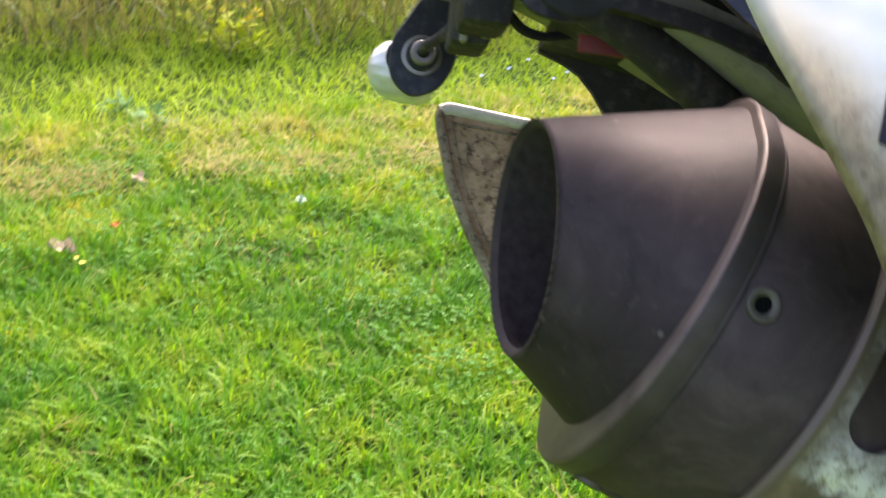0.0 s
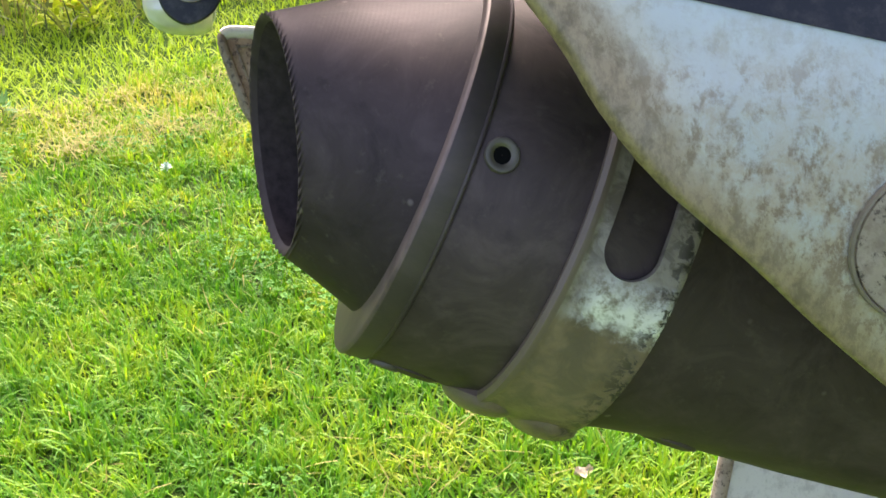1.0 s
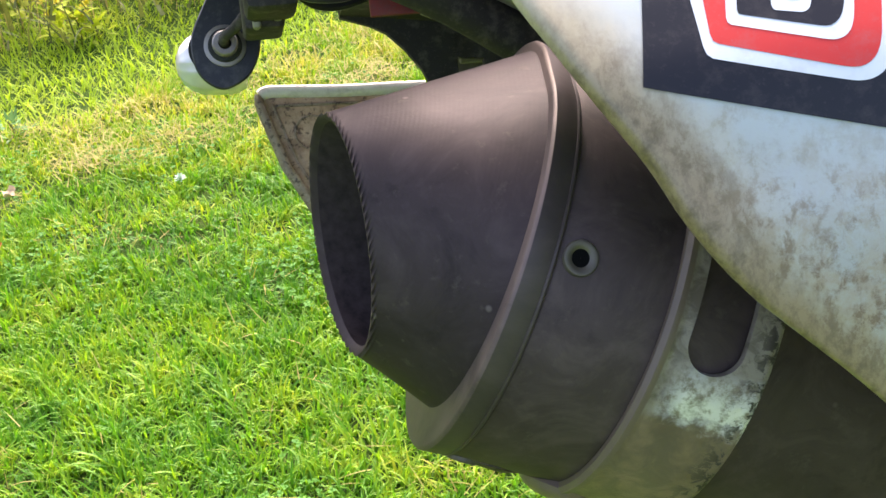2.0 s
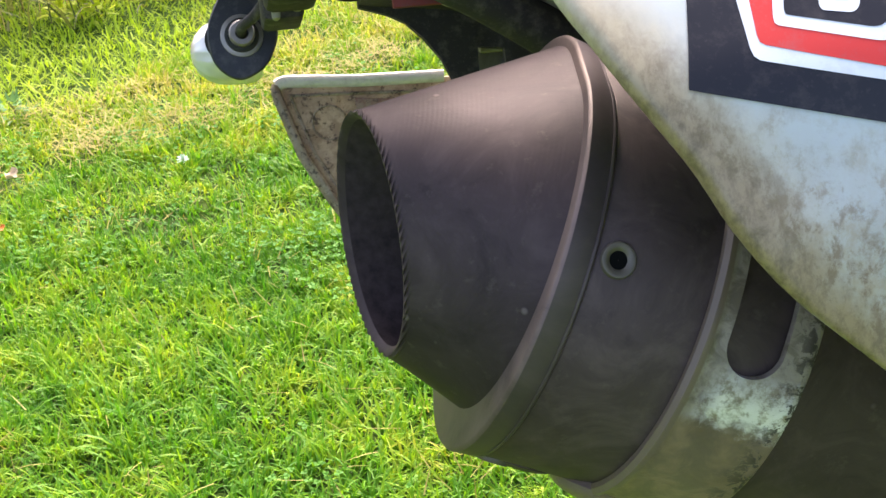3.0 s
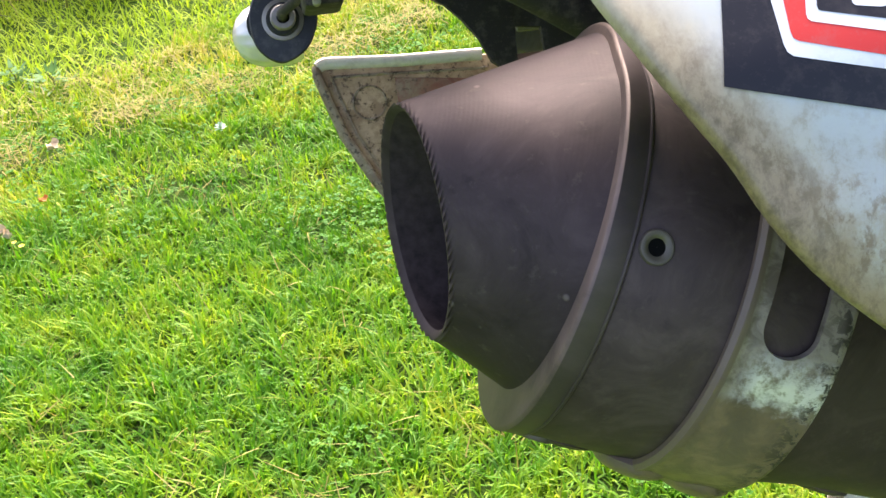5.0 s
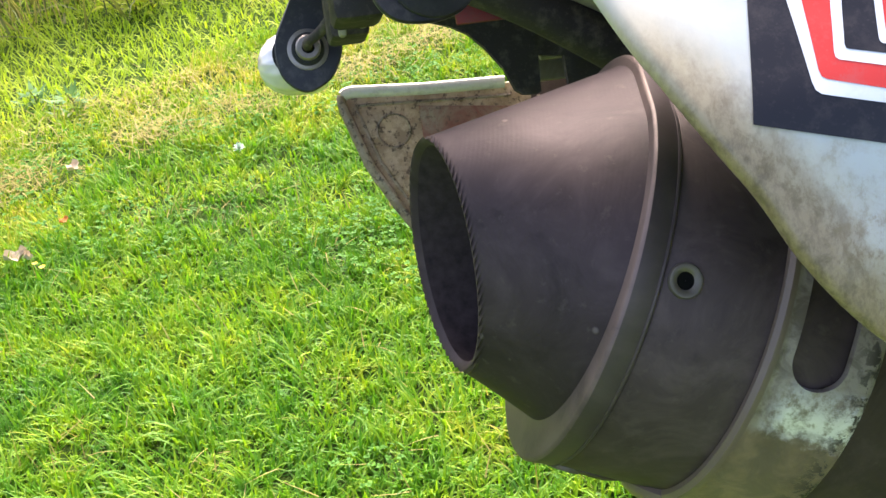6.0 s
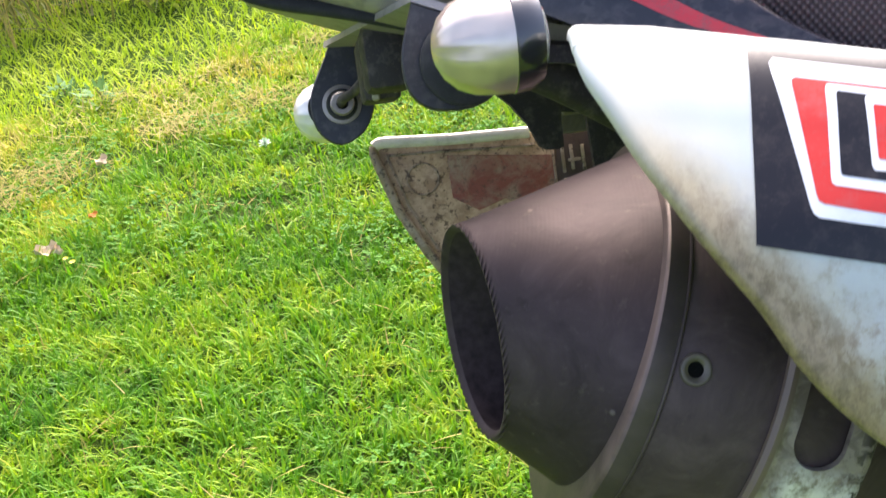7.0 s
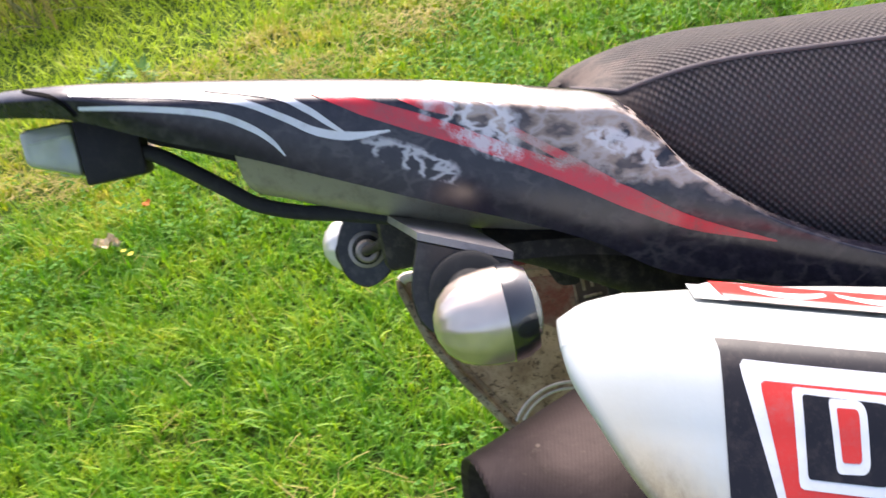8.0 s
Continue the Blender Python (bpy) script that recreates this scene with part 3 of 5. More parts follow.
RIM_X = [float(p[1]) for p in RIM]
LOW = 0.745


def crest(x):
    return float(np.interp(x, [-0.0197, -0.0013, 0.026, 0.0635, 0.3], [0.9354, 0.9337, 0.9296, 0.9232, 0.885]))


SECTIONS = {}


def section(x):
    """The shield's section at x: distance from the crest (under zero on the side, over it on the level top), y and z."""
    key = round(x, 5)
    if key not in SECTIONS:
        zc = crest(x)
        far = float(np.interp(x, [-0.0197, -0.0175, -0.0127, -0.0023, 0.0170, 0.0300, 0.0635, 0.3], [0.033, 0.042, 0.055, 0.0645, 0.073, 0.080, 0.088, 0.095]))
        zz = np.linspace(LOW, zc - 0.013, 60)
        side = np.stack([np.interp(zz, SEC_Z, SEC_Y), zz], 1)
        c, d = np.array([np.interp(zc, SEC_Z, SEC_Y), zc + 0.0036]), np.array([0.881, -0.473])
        b, a = c + d * 0.013, side[-1]
        t = np.linspace(0, 1, 12)[1:, None]
        bend = (1 - t) ** 2 * a + 2 * t * (1 - t) * c + t * t * b
        top = b + d * np.linspace(0, max(0.001, (far - b[0]) / d[0]), 14)[1:, None]
        p = np.concatenate([side, bend, top])
        v = np.concatenate([[0], np.cumsum(np.hypot(*np.diff(p, axis=0).T))])
        SECTIONS[key] = (v - v[len(side) + 5], p[:, 0], p[:, 1], len(side) + 5)
    return SECTIONS[key]


def shield_by(x, v, off=0.0):
    """A point of the shield at distance v from its crest."""
    vs, y, z, _ = section(x)
    k = 0.0006
    ty = float(np.interp(v + k, vs, y) - np.interp(v - k, vs, y))
    tz = float(np.interp(v + k, vs, z) - np.interp(v - k, vs, z))
    m = math.hypot(ty, tz) + 1e-9
    return Vector((x, float(np.interp(v, vs, y)) - off * tz / m, float(np.interp(v, vs, z)) + off * ty / m))


def shield_at(x, z, off=0.0):
    """A point on the shield's side at height z."""
    vs, _, zz, m = section(float(x))
    return shield_by(float(x), float(np.interp(z, zz[:m + 1], vs[:m + 1])), off)


def make_shield_part():
    steps = [0, 0.0003, 0.0008, 0.0015, 0.0024, 0.0035, 0.005, 0.008, 0.012, 0.018, 0.026, 0.036, 0.05, 0.08, 0.12, 0.2, 0.3]
    lines = [("side", f) for f in np.concatenate([np.linspace(0, 0.66, 26), np.linspace(0.68, 0.995, 40)])]
    lines += [("top", w) for w in np.linspace(0.0, 1.0, 22)]
    bm = bmesh.new()
    layer = bm.loops.layers.uv.new("UVMap")
    data = {}
    front, back = [], []
    r = 0.0030
    for kind, f in lines:
        x0 = 0.0
        if kind == "side":
            for _ in range(30):
                x0 = 0.5 * x0 + 0.5 * float(np.interp(LOW + f * (crest(x0) - LOW), RIM_Z, RIM_X))
        else:
            x0 = -0.0199
        fr, bk = [], []
        for d in steps:
            x = x0 + d * (0.34 - x0) / 0.34
            vs, _, zz, m = section(x)
            if kind == "side":
                z = LOW + f * (crest(x) - LOW)
                v = float(np.interp(z, zz[:m + 1], vs[:m + 1]))
                end = 1.0
            else:
                v = f * float(vs[-1])
                z = 0.94
                end = float(vs[-1]) - v
            d2 = min(d, max(0.0, end))
            dip = r - math.sqrt(max(0.0, r * r - max(0.0, r - d2) ** 2))
            for line, off in ((fr, -dip), (bk, -0.0036)):
                p = bm.verts.new(shield_by(x, v, off))
                data[p] = (d, z + 0.2 * (x - 0.012))
                line.append(p)
        front.append(fr)
        back.append(bk)
    n, m = len(lines), len(steps)
    for i in range(n - 1):
        for j in range(m - 1):
            bm.faces.new((front[i][j], front[i][j + 1], front[i + 1][j + 1], front[i + 1][j]))
            bm.faces.new((back[i][j], back[i + 1][j], back[i + 1][j + 1], back[i][j + 1]))
        bm.faces.new((front[i][0], front[i + 1][0], back[i + 1][0], back[i][0]))
        bm.faces.new((front[i][-1], back[i][-1], back[i + 1][-1], front[i + 1][-1]))
    for j in range(m - 1):
        bm.faces.new((front[0][j], back[0][j], back[0][j + 1], front[0][j + 1]))
        bm.faces.new((front[-1][j], front[-1][j + 1], back[-1][j + 1], back[-1][j]))
    bmesh.ops.recalc_face_normals(bm, faces=bm.faces)
    for f in bm.faces:
        for lp in f.loops:
            lp[layer].uv = data[lp.vert]
    return part("side_shield", bm, shield_plastic, bike, "white plastic silencer shield, muddy along its lower rim", 60)


shield = make_shield_part()


def shield_patch(rows, off, name, material, label="", top=False):
    """A thin decal on the shield from rows of (x, height), or of (x, distance over the crest)."""
    bm = bmesh.new()
    put = shield_by if top else shield_at
    grid(bm, [[put(float(x), float(z), off) for x, z in row] for row in rows])
    bmesh.ops.recalc_face_normals(bm, faces=bm.faces)
    if sum((f.normal.z for f in bm.faces)) < 0:
        bmesh.ops.reverse_faces(bm, faces=bm.faces)
    return part(name, bm, material, shield, label)


def decal_low(x):
    return 0.9012 - 0.245 * (x - 0.0116)


rows = []
for w in np.linspace(0, 1, 26):
    x0 = float(np.interp(w, [0, 0.45, 0.72, 0.93, 1.0], [0.0113, 0.0148, 0.0170, 0.0186, 0.0180]))
    line = []
    for x in x0 + (0.26 - x0) * np.linspace(0, 1, 34) ** 1.5:
        vs, _, zz, m = section(float(x))
        v0 = float(np.interp(decal_low(x), zz[:m + 1], vs[:m + 1]))
        line.append((x, v0 + (0.0045 - v0) * w))
    rows.append(line)
shield_patch(rows, 0.00030, "black_decal", ink_black, "scuffed black vinyl decal", True)


def letter_ring(tl, bl, br, tr, rl, rr, count=96):
    """A rounded four-sided outline from its corners."""
    pts = rounded([bl, br, tr, tl], [rl, rr, rr, rl], 8)
    pts.append(pts[0])
    d = np.cumsum([0] + [math.dist(a, b) for a, b in zip(pts, pts[1:])])
    return [(float(np.interp(k, d, [a[0] for a in pts])), float(np.interp(k, d, [a[1] for a in pts]))) for k in np.linspace(0, d[-1], count, endpoint=False)]


def letter_layer(outer, off, name, material, label=""):
    c = np.mean(outer, axis=0)
    rings = [[tuple(c + (np.array(p) - c) * k) for p in outer] for k in (1, 0.9, 0.75, 0.6, 0.45, 0.3, 0.15, 0.02)]
    bm = bmesh.new()
    vs = grid(bm, [[shield_at(x, z, off) for x, z in ring] for ring in rings], closed=True)
    cap(bm, vs[-1])
    bmesh.ops.recalc_face_normals(bm, faces=bm.faces)
    if sum((f.normal.y for f in bm.faces)) > 0:
        bmesh.ops.reverse_faces(bm, faces=bm.faces)
    part(name, bm, material, shield, label)


for k, (corners, rl, rr, name, material) in enumerate((
        (((0.0220, 0.9280), (0.0240, 0.9046), (0.0580, 0.8970), (0.0655, 0.9205)), 0.0016, 0.0075, "letter_border", ink_white),
        (((0.0258, 0.9252), (0.0256, 0.9066), (0.0560, 0.8995), (0.0628, 0.9188)), 0.0012, 0.0060, "letter_outline", ink_red),
        (((0.0327, 0.9236), (0.0291, 0.9089), (0.0522, 0.9042), (0.0575, 0.9192)), 0.0010, 0.0048, "letter_border", ink_white),
        (((0.0347, 0.9224), (0.0315, 0.9101), (0.0508, 0.9064), (0.0557, 0.9184)), 0.0006, 0.0042, "letter_face", ink_black),
        (((0.0403, 0.9212), (0.0382, 0.9101), (0.0457, 0.9090), (0.0486, 0.9198)), 0.0010, 0.0024, "letter_border", ink_white),
        (((0.0416, 0.9197), (0.0400, 0.9116), (0.0443, 0.9109), (0.0465, 0.9189)), 0.0005, 0.0010, "letter_centre", ink_red))):
    letter_layer(letter_ring(*corners, rl, rr), 0.00042 + 0.00010 * k, name, material, "letter D drawn in nested red, white and black" if k == 3 else "")
# the next letters of the decal, as plain blocks
for x0, w in ((0.0674, 0.0048), (0.0738, 0.0050), (0.0815, 0.0115), (0.097, 0.012), (0.1125, 0.012)):
    shield_patch([[(x, decal_low(x) + (crest(x) - decal_low(x)) * q) for x in np.linspace(x0 - 0.003 * q, x0 + w - 0.003 * q, 5)]
                  for q in np.linspace(0.31, 0.82, 12)], 0.0006, "letter_block", ink_white)
# sticker along the far edge of the top
shield_patch([[(x, 0.040 + 0.030 * w) for x in np.linspace(0.0185, 0.26, 40)] for w in np.linspace(0, 1, 8)],
             0.0012, "top_pad", ink_white, "raised white pad along the shield's far edge", True)
shield_patch([[(x, 0.046 + 0.022 * w) for x in np.linspace(0.0265 - 0.001 * w, 0.26, 40)] for w in np.linspace(0, 1, 8)],
             0.0015, "top_sticker", ink_red, "faded red sticker on the shield's top", True)
# Glare along the sticker's lower edge, painted as a grey strip.
shield_patch([[(x, 0.0395 + 0.0085 * w) for x in np.linspace(0.0275 - 0.001 * w, 0.26, 40)] for w in np.linspace(0, 1, 4)],
             0.0016, "sticker_glare_strip", ink_glare, "", True)
for x0, x1 in ((0.0335, 0.0560), (0.0590, 0.0815), (0.0845, 0.107)):
    shield_patch([[(x, 0.0480 + 0.009 * q * q + w * (0.0085 - 0.004 * q * q)) for q, x in zip(np.linspace(-1, 1, 17), np.linspace(x0, x1, 17))]
                  for w in np.linspace(0, 1, 6)], 0.0018, "sticker_bar", ink_white, "", True)
# round boss pressed into the shield
boss = [(0.0905 + 0.0245 * math.cos(t), 0.8475 + 0.0190 * math.sin(t)) for t in np.linspace(0, 2 * math.pi, 64, endpoint=False)]
bm = bmesh.new()
c = np.array((0.0905, 0.8475))
grid(bm, [[shield_at(*(c + (np.array(p) - c) * k), off) for p in boss] for k, off in ((1.0, 0.0002), (0.99, 0.0012), (0.965, 0.0014), (0.95, 0.0005))], closed=True)
bmesh.ops.recalc_face_normals(bm, faces=bm.faces)
part("boss_groove", bm, groove_grime, shield, "dark grimy groove round a pressed boss")
bm = bmesh.new()
vs = grid(bm, [[shield_at(*(c + (np.array(p) - c) * k), off) for p in boss] for k, off in ((0.955, 0.0004), (0.94, 0.0012), (0.6, 0.0018), (0.3, 0.002), (0.02, 0.002))], closed=True)
bmesh.ops.recalc_face_normals(bm, faces=bm.faces)
part("boss", bm, dirty_panel, shield, "round raised boss, grey with grime")


# ---- tail of the motorcycle ----
# stations along the tail: place, half width, upper edge, lower edge
TAIL = spline([(-0.2480, 0.030, 0.9325, 0.9265), (-0.2360, 0.047, 0.9330, 0.9242), (-0.2100, 0.062, 0.9298, 0.9182), (-0.1850, 0.067, 0.9255, 0.9066),
               (-0.1580, 0.069, 0.9203, 0.8950), (-0.1300, 0.069, 0.9148, 0.8815), (-0.1000, 0.069, 0.9082, 0.8670), (-0.0750, 0.069, 0.9016, 0.8555),
               (-0.0540, 0.069, 0.8957, 0.8445), (-0.0430, 0.069, 0.8922, 0.8368), (-0.0355, 0.069, 0.8874, 0.8315), (-0.0270, 0.070, 0.8765, 0.8270),
               (-0.0180, 0.071, 0.8625, 0.8240), (-0.0010, 0.073, 0.8462, 0.8190), (0.0160, 0.075, 0.8345, 0.8120), (0.0430, 0.078, 0.8210, 0.7980),
               (0.1000, 0.084, 0.8010, 0.7750), (0.2500, 0.095, 0.7800, 0.7500)], 5)
T_A = [float(p[0]) for p in TAIL]


def tail_at(a, k):
    return float(np.interp(a, T_A, [float(p[k]) for p in TAIL]))


def chamfer(a, tall):
    return min(0.0078, 0.42 * tall) * float(np.interp(a, [-0.050, -0.032, -0.012], [1.0, 0.55, 0.30]))


def shoulder(a, down, tall):
    """How far the chamfered shoulder draws in, at a distance under the upper edge."""
    c = chamfer(a, tall)
    return 1.5 * c * max(0.0, 1 - down / c) ** 1.4


def tail_side(a, u, off=0.0):
    """A point on the right-hand side of the tail."""
    w, hi, lo = tail_at(a, 1), tail_at(a, 2), tail_at(a, 3)
    q = min(1.0, max(0.0, (u - lo) / max(0.004, hi - lo)))
    return at_bike(a, w - 0.0035 * (1 - q) ** 2 - shoulder(a, hi - u, hi - lo) + off, u)


def make_fairing_part():
    bm = bmesh.new()
    layer = bm.loops.layers.uv.new("UVMap")
    data, rows = {}, []
    for p in TAIL:
        a, w, hi, lo = (float(v) for v in p)
        prof = []
        knee = 1 - chamfer(a, hi - lo) / (hi - lo)
        for q in [knee * k for k in (0.0, 0.15, 0.35, 0.55, 0.75, 0.9, 0.97, 1.0)] + [knee + (1 - knee) * k for k in (0.08, 0.2, 0.35, 0.5, 0.65, 0.82, 1.0)]:
            u = lo + (hi - lo) * q
            prof.append((w - 0.0035 * (1 - q) ** 2 - shoulder(a, hi - u, hi - lo), u))
        top = hi + 0.0004
        prof += [(w * 0.66, hi + (top - hi) * 0.6), (w * 0.4, top), (0.0, top + 0.0005)]
        prof = prof + [(-l, u) for l, u in prof[-2::-1]]
        inner = [(l * 0.955, u - 0.0022 if abs(l) < w * 0.8 else u) for l, u in prof[::-1]]
        rows.append([(a, l, u, lo) for l, u in prof + inner])
    vs = []
    for row in rows:
        line = []
        for a, l, u, lo in row:
            v = bm.verts.new(at_bike(a, l, u))
            data[v] = (a, u - (0.887 - 0.52 * (a + 0.08)))
            line.append(v)
        vs.append(line)
    for r0, r1 in zip(vs, vs[1:]):
        n = len(r0)
        for k in range(n):
            bm.faces.new((r0[k], r0[(k + 1) % n], r1[(k + 1) % n], r1[k]))
    cap(bm, vs[0])
    cap(bm, vs[-1], True)
    bmesh.ops.recalc_face_normals(bm, faces=bm.faces)
    for f in bm.faces:
        for lp in f.loops:
            lp[layer].uv = data[lp.vert]
    return part("tail_fairing", bm, fairing_paint, bike, "black tail bodywork with silver swirls, red stripes and peeling sticker", 45)


fairing = make_fairing_part()


def ribbon(points, widths, name, material, label="", off=0.0004):
    """A graphic on the tail's side: a band that follows (along, up) points."""
    pts = spline(points, 6)
    ws = np.interp(np.linspace(0, 1, len(pts)), np.linspace(0, 1, len(widths)), widths)
    bm = bmesh.new()
    rows = []
    for i, p in enumerate(pts):
        d = pts[min(i + 1, len(pts) - 1)] - pts[max(i - 1, 0)]
        d /= np.linalg.norm(d)
        nrm = np.array((-d[1], d[0]))
        rows.append([tail_side(*(p + nrm * ws[i] * k), off) for k in (-0.5, -0.25, 0, 0.25, 0.5)])
    grid(bm, rows)
    bmesh.ops.recalc_face_normals(bm, faces=bm.faces)
    if sum((f.normal.dot(RIGHT) for f in bm.faces)) < 0:
        bmesh.ops.reverse_faces(bm, faces=bm.faces)
    part(name, bm, material, fairing, label)


ribbon([(-0.2061, 0.9212), (-0.1857, 0.9168), (-0.1655, 0.9108), (-0.1544, 0.9043), (-0.1485, 0.8985), (-0.1453, 0.8930)],
       [0.0012, 0.0018, 0.0022, 0.0022, 0.0016, 0.0005], "silver_swirl", ink_silver, "silver swirl graphic")
ribbon([(-0.2082, 0.9268), (-0.1761, 0.9192), (-0.1559, 0.9128), (-0.1432, 0.9050), (-0.1340, 0.8985), (-0.1238, 0.8948), (-0.1110, 0.8938)],
       [0.0022, 0.0022, 0.0020, 0.0022, 0.0026, 0.0028, 0.0006], "silver_swirl", ink_silver)
ribbon([(-0.1660, 0.9190), (-0.1451, 0.9125), (-0.1357, 0.9062), (-0.1299, 0.9005), (-0.1255, 0.8962)],
       [0.0008, 0.0018, 0.0022, 0.0018, 0.0010], "silver_swirl", ink_silver, off=0.0006)
ribbon([(-0.0840, 0.8842), (-0.0610, 0.8702), (-0.0398, 0.8561), (-0.0212, 0.8437), (0.0042, 0.8324)],
       [0.0052, 0.0058, 0.0068, 0.0044, 0.0006], "red_stripe", stripe_red, "tapering red stripe")
ribbon([(-0.0735, 0.8862), (-0.0580, 0.8738), (-0.0430, 0.8622)], [0.0026, 0.0030, 0.0012], "red_stripe", stripe_red, off=0.0006)
ribbon([(-0.1330, 0.9110), (-0.1180, 0.9030), (-0.1040, 0.8955), (-0.0900, 0.8878), (-0.0800, 0.8820)], [0.0012, 0.0052, 0.0060, 0.0056, 0.0040], "red_stripe", stripe_red)
ribbon([(-0.1060, 0.9045), (-0.0980, 0.9000), (-0.0900, 0.8955)], [0.0030, 0.0048, 0.0030], "red_stripe", stripe_red)

ribbon([(-0.2252, 0.9313), (-0.2155, 0.9275), (-0.2109, 0.9237), (-0.2078, 0.9190)], [0.0008, 0.0013, 0.0013, 0.0010], "panel_seam", hole_black, "dark joint before the tail's tip", 0.0007)


def make_seat_part():
    bm = bmesh.new()
    layer = bm.loops.layers.uv.new("UVMap")
    data, vs = {}, []
    stations = spline([(-0.0470, 0.030, 0.8955, 0.8930), (-0.0430, 0.044, 0.8982, 0.8860), (-0.0330, 0.055, 0.9022, 0.8740), (-0.0150, 0.060, 0.9053, 0.8520),
                       (0.0060, 0.063, 0.9058, 0.8320), (0.0300, 0.065, 0.9040, 0.8150), (0.0700, 0.069, 0.9008, 0.7970), (0.1500, 0.080, 0.8960, 0.7800),
                       (0.2600, 0.090, 0.8900, 0.7700), (0.3600, 0.09, 0.8820, 0.7700)], 6)
    for p in stations:
        a, w, hi, lo = (float(v) for v in p)
        crown = hi - 0.004
        side_top = hi - min(0.0130, 0.45 * (hi - lo))
        tall = side_top - lo
        prof = [(w - 0.022, lo - 0.004), (w - 0.0150, lo), (w - 0.0100, lo + 0.06 * tall), (w - 0.0055, lo + 0.15 * tall), (w - 0.0015, lo + 0.28 * tall), (w + 0.0010, lo + 0.45 * tall),
                (w + 0.0018, lo + 0.62 * tall), (w + 0.0003, lo + 0.82 * tall), (w - 0.0016, side_top - 0.0012),
                (w - 0.0026, side_top), (w - 0.0040, side_top + 0.0008), (w - 0.0072, side_top + 0.38 * (crown - side_top)),
                (w - 0.0130, side_top + 0.72 * (crown - side_top)), (w - 0.023, crown), (w * 0.4, hi - 0.001), (0.0, hi)]
        prof = prof + [(-l, u) for l, u in prof[-2::-1]]
        dist = 0.0
        line = []
        for i, (l, u) in enumerate(prof):
            if i:
                dist += math.dist(prof[i - 1], (l, u))
            v = bm.verts.new(at_bike(a, l, u))
            data[v] = (a, dist - (side_top - lo))
            line.append(v)
        vs.append(line)
    for r0, r1 in zip(vs, vs[1:]):
        for k in range(len(r0) - 1):
            bm.faces.new((r0[k], r0[k + 1], r1[k + 1], r1[k]))
        bm.faces.new((r0[-1], r0[0], r1[0], r1[-1]))
    cap(bm, vs[0])
    cap(bm, vs[-1], True)
    bmesh.ops.recalc_face_normals(bm, faces=bm.faces)
    for f in bm.faces:
        for lp in f.loops:
            lp[layer].uv = data[lp.vert]
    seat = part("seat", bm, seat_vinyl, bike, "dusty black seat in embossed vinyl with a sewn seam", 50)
    line = []
    for p in stations[3:-6]:
        a, w, hi, lo = (float(v) for v in p)
        line.append(at_bike(a, w - 0.0026, hi - min(0.0130, 0.45 * (hi - lo)) + 0.0002))
    part("seam_piping", sweep(line, 0.0009, 8), seat_vinyl, seat, "raised seam along the seat's edge")
    return seat


seat = make_seat_part()


def box_part(name, a, l, u, material, parent, label="", bevel=0.0015, taper=0.0):
    """A bevelled block between pairs of (along, across, up); taper draws its rear end's bottom up."""
    bm = bmesh.new()
    bmesh.ops.create_cube(bm, size=1.0)
    for v in bm.verts:
        x, y, z = (v.co.x + .5, v.co.y + .5, v.co.z + .5)
        p = Vector((a[0] + (a[1] - a[0]) * x, l[0] + (l[1] - l[0]) * y, u[0] + (u[1] - u[0]) * z))
        if taper and x < 0.5 and z < 0.5:
            p.z += taper
        v.co = p
    bmesh.ops.bevel(bm, geom=bm.edges[:] + bm.verts[:], offset=bevel, segments=2, affect="EDGES", profile=0.5)
    for v in bm.verts:
        v.co = at_bike(*v.co)
    bmesh.ops.recalc_face_normals(bm, faces=bm.faces)
    return part(name, bm, material, parent, label)


# tail lamp under the tip of the tail
lamp = box_part("tail_lamp", (-0.2170, -0.1955), (0.014, 0.030), (0.8960, 0.9200), black_plastic, bike, "black tail lamp with a smoky clear lens")
box_part("lamp_lens", (-0.2362, -0.2175), (0.013, 0.029), (0.8990, 0.9195), smoke_lens, lamp, "smoky clear lamp lens", 0.0025, 0.008)
box_part("lens_rib", (-0.2335, -0.2178), (0.0280, 0.0296), (0.9140, 0.9150), smoke_lens, lamp, "", 0.0003)

box_part("plate_light_lens", (-0.2345, -0.2065), (-0.034, -0.004), (0.8965, 0.9150), smoke_lens, lamp, "smoky lens on the lamp's underside", 0.0025, 0.004)

# black lining inside the far half of the tail
lining = [(-0.2200, 0.9250), (-0.2180, 0.9125), (-0.2045, 0.9050), (-0.1885, 0.8982), (-0.1745, 0.8915), (-0.1550, 0.8835), (-0.1500, 0.9050)]
part("tail_lining", slab([np.array(p) for p in lining], lambda p, t: at_bike(p[0], t, p[1]), -0.0585, -0.0560), black_plastic, fairing, "matt black inner lining of the tail")

# grey tray under the tail, and the cable that hangs below it
tray_pts = spline([(-0.1640, 0.8960, 0.8880), (-0.1626, 0.8960, 0.8838), (-0.1590, 0.8960, 0.8806), (-0.1500, 0.8925, 0.8768), (-0.1339, 0.8860, 0.8698), (-0.0959, 0.8680, 0.8550), (-0.0600, 0.8520, 0.8420), (0.05, 0.82, 0.79)], 5)
bm = bmesh.new()
rows = []
for p in tray_pts:
    a, hi, lo = (float(v) for v in p)
    rows.append([at_bike(a, l, u) for l, u in ((-0.04, hi), (-0.042, lo + 0.003), (-0.036, lo), (0.028, lo), (0.034, lo + 0.002), (0.036, lo + 0.005), (0.038, hi))])
vs = grid(bm, rows, closed=True)
cap(bm, vs[0])
cap(bm, vs[-1], True)
bmesh.ops.recalc_face_normals(bm, faces=bm.faces)
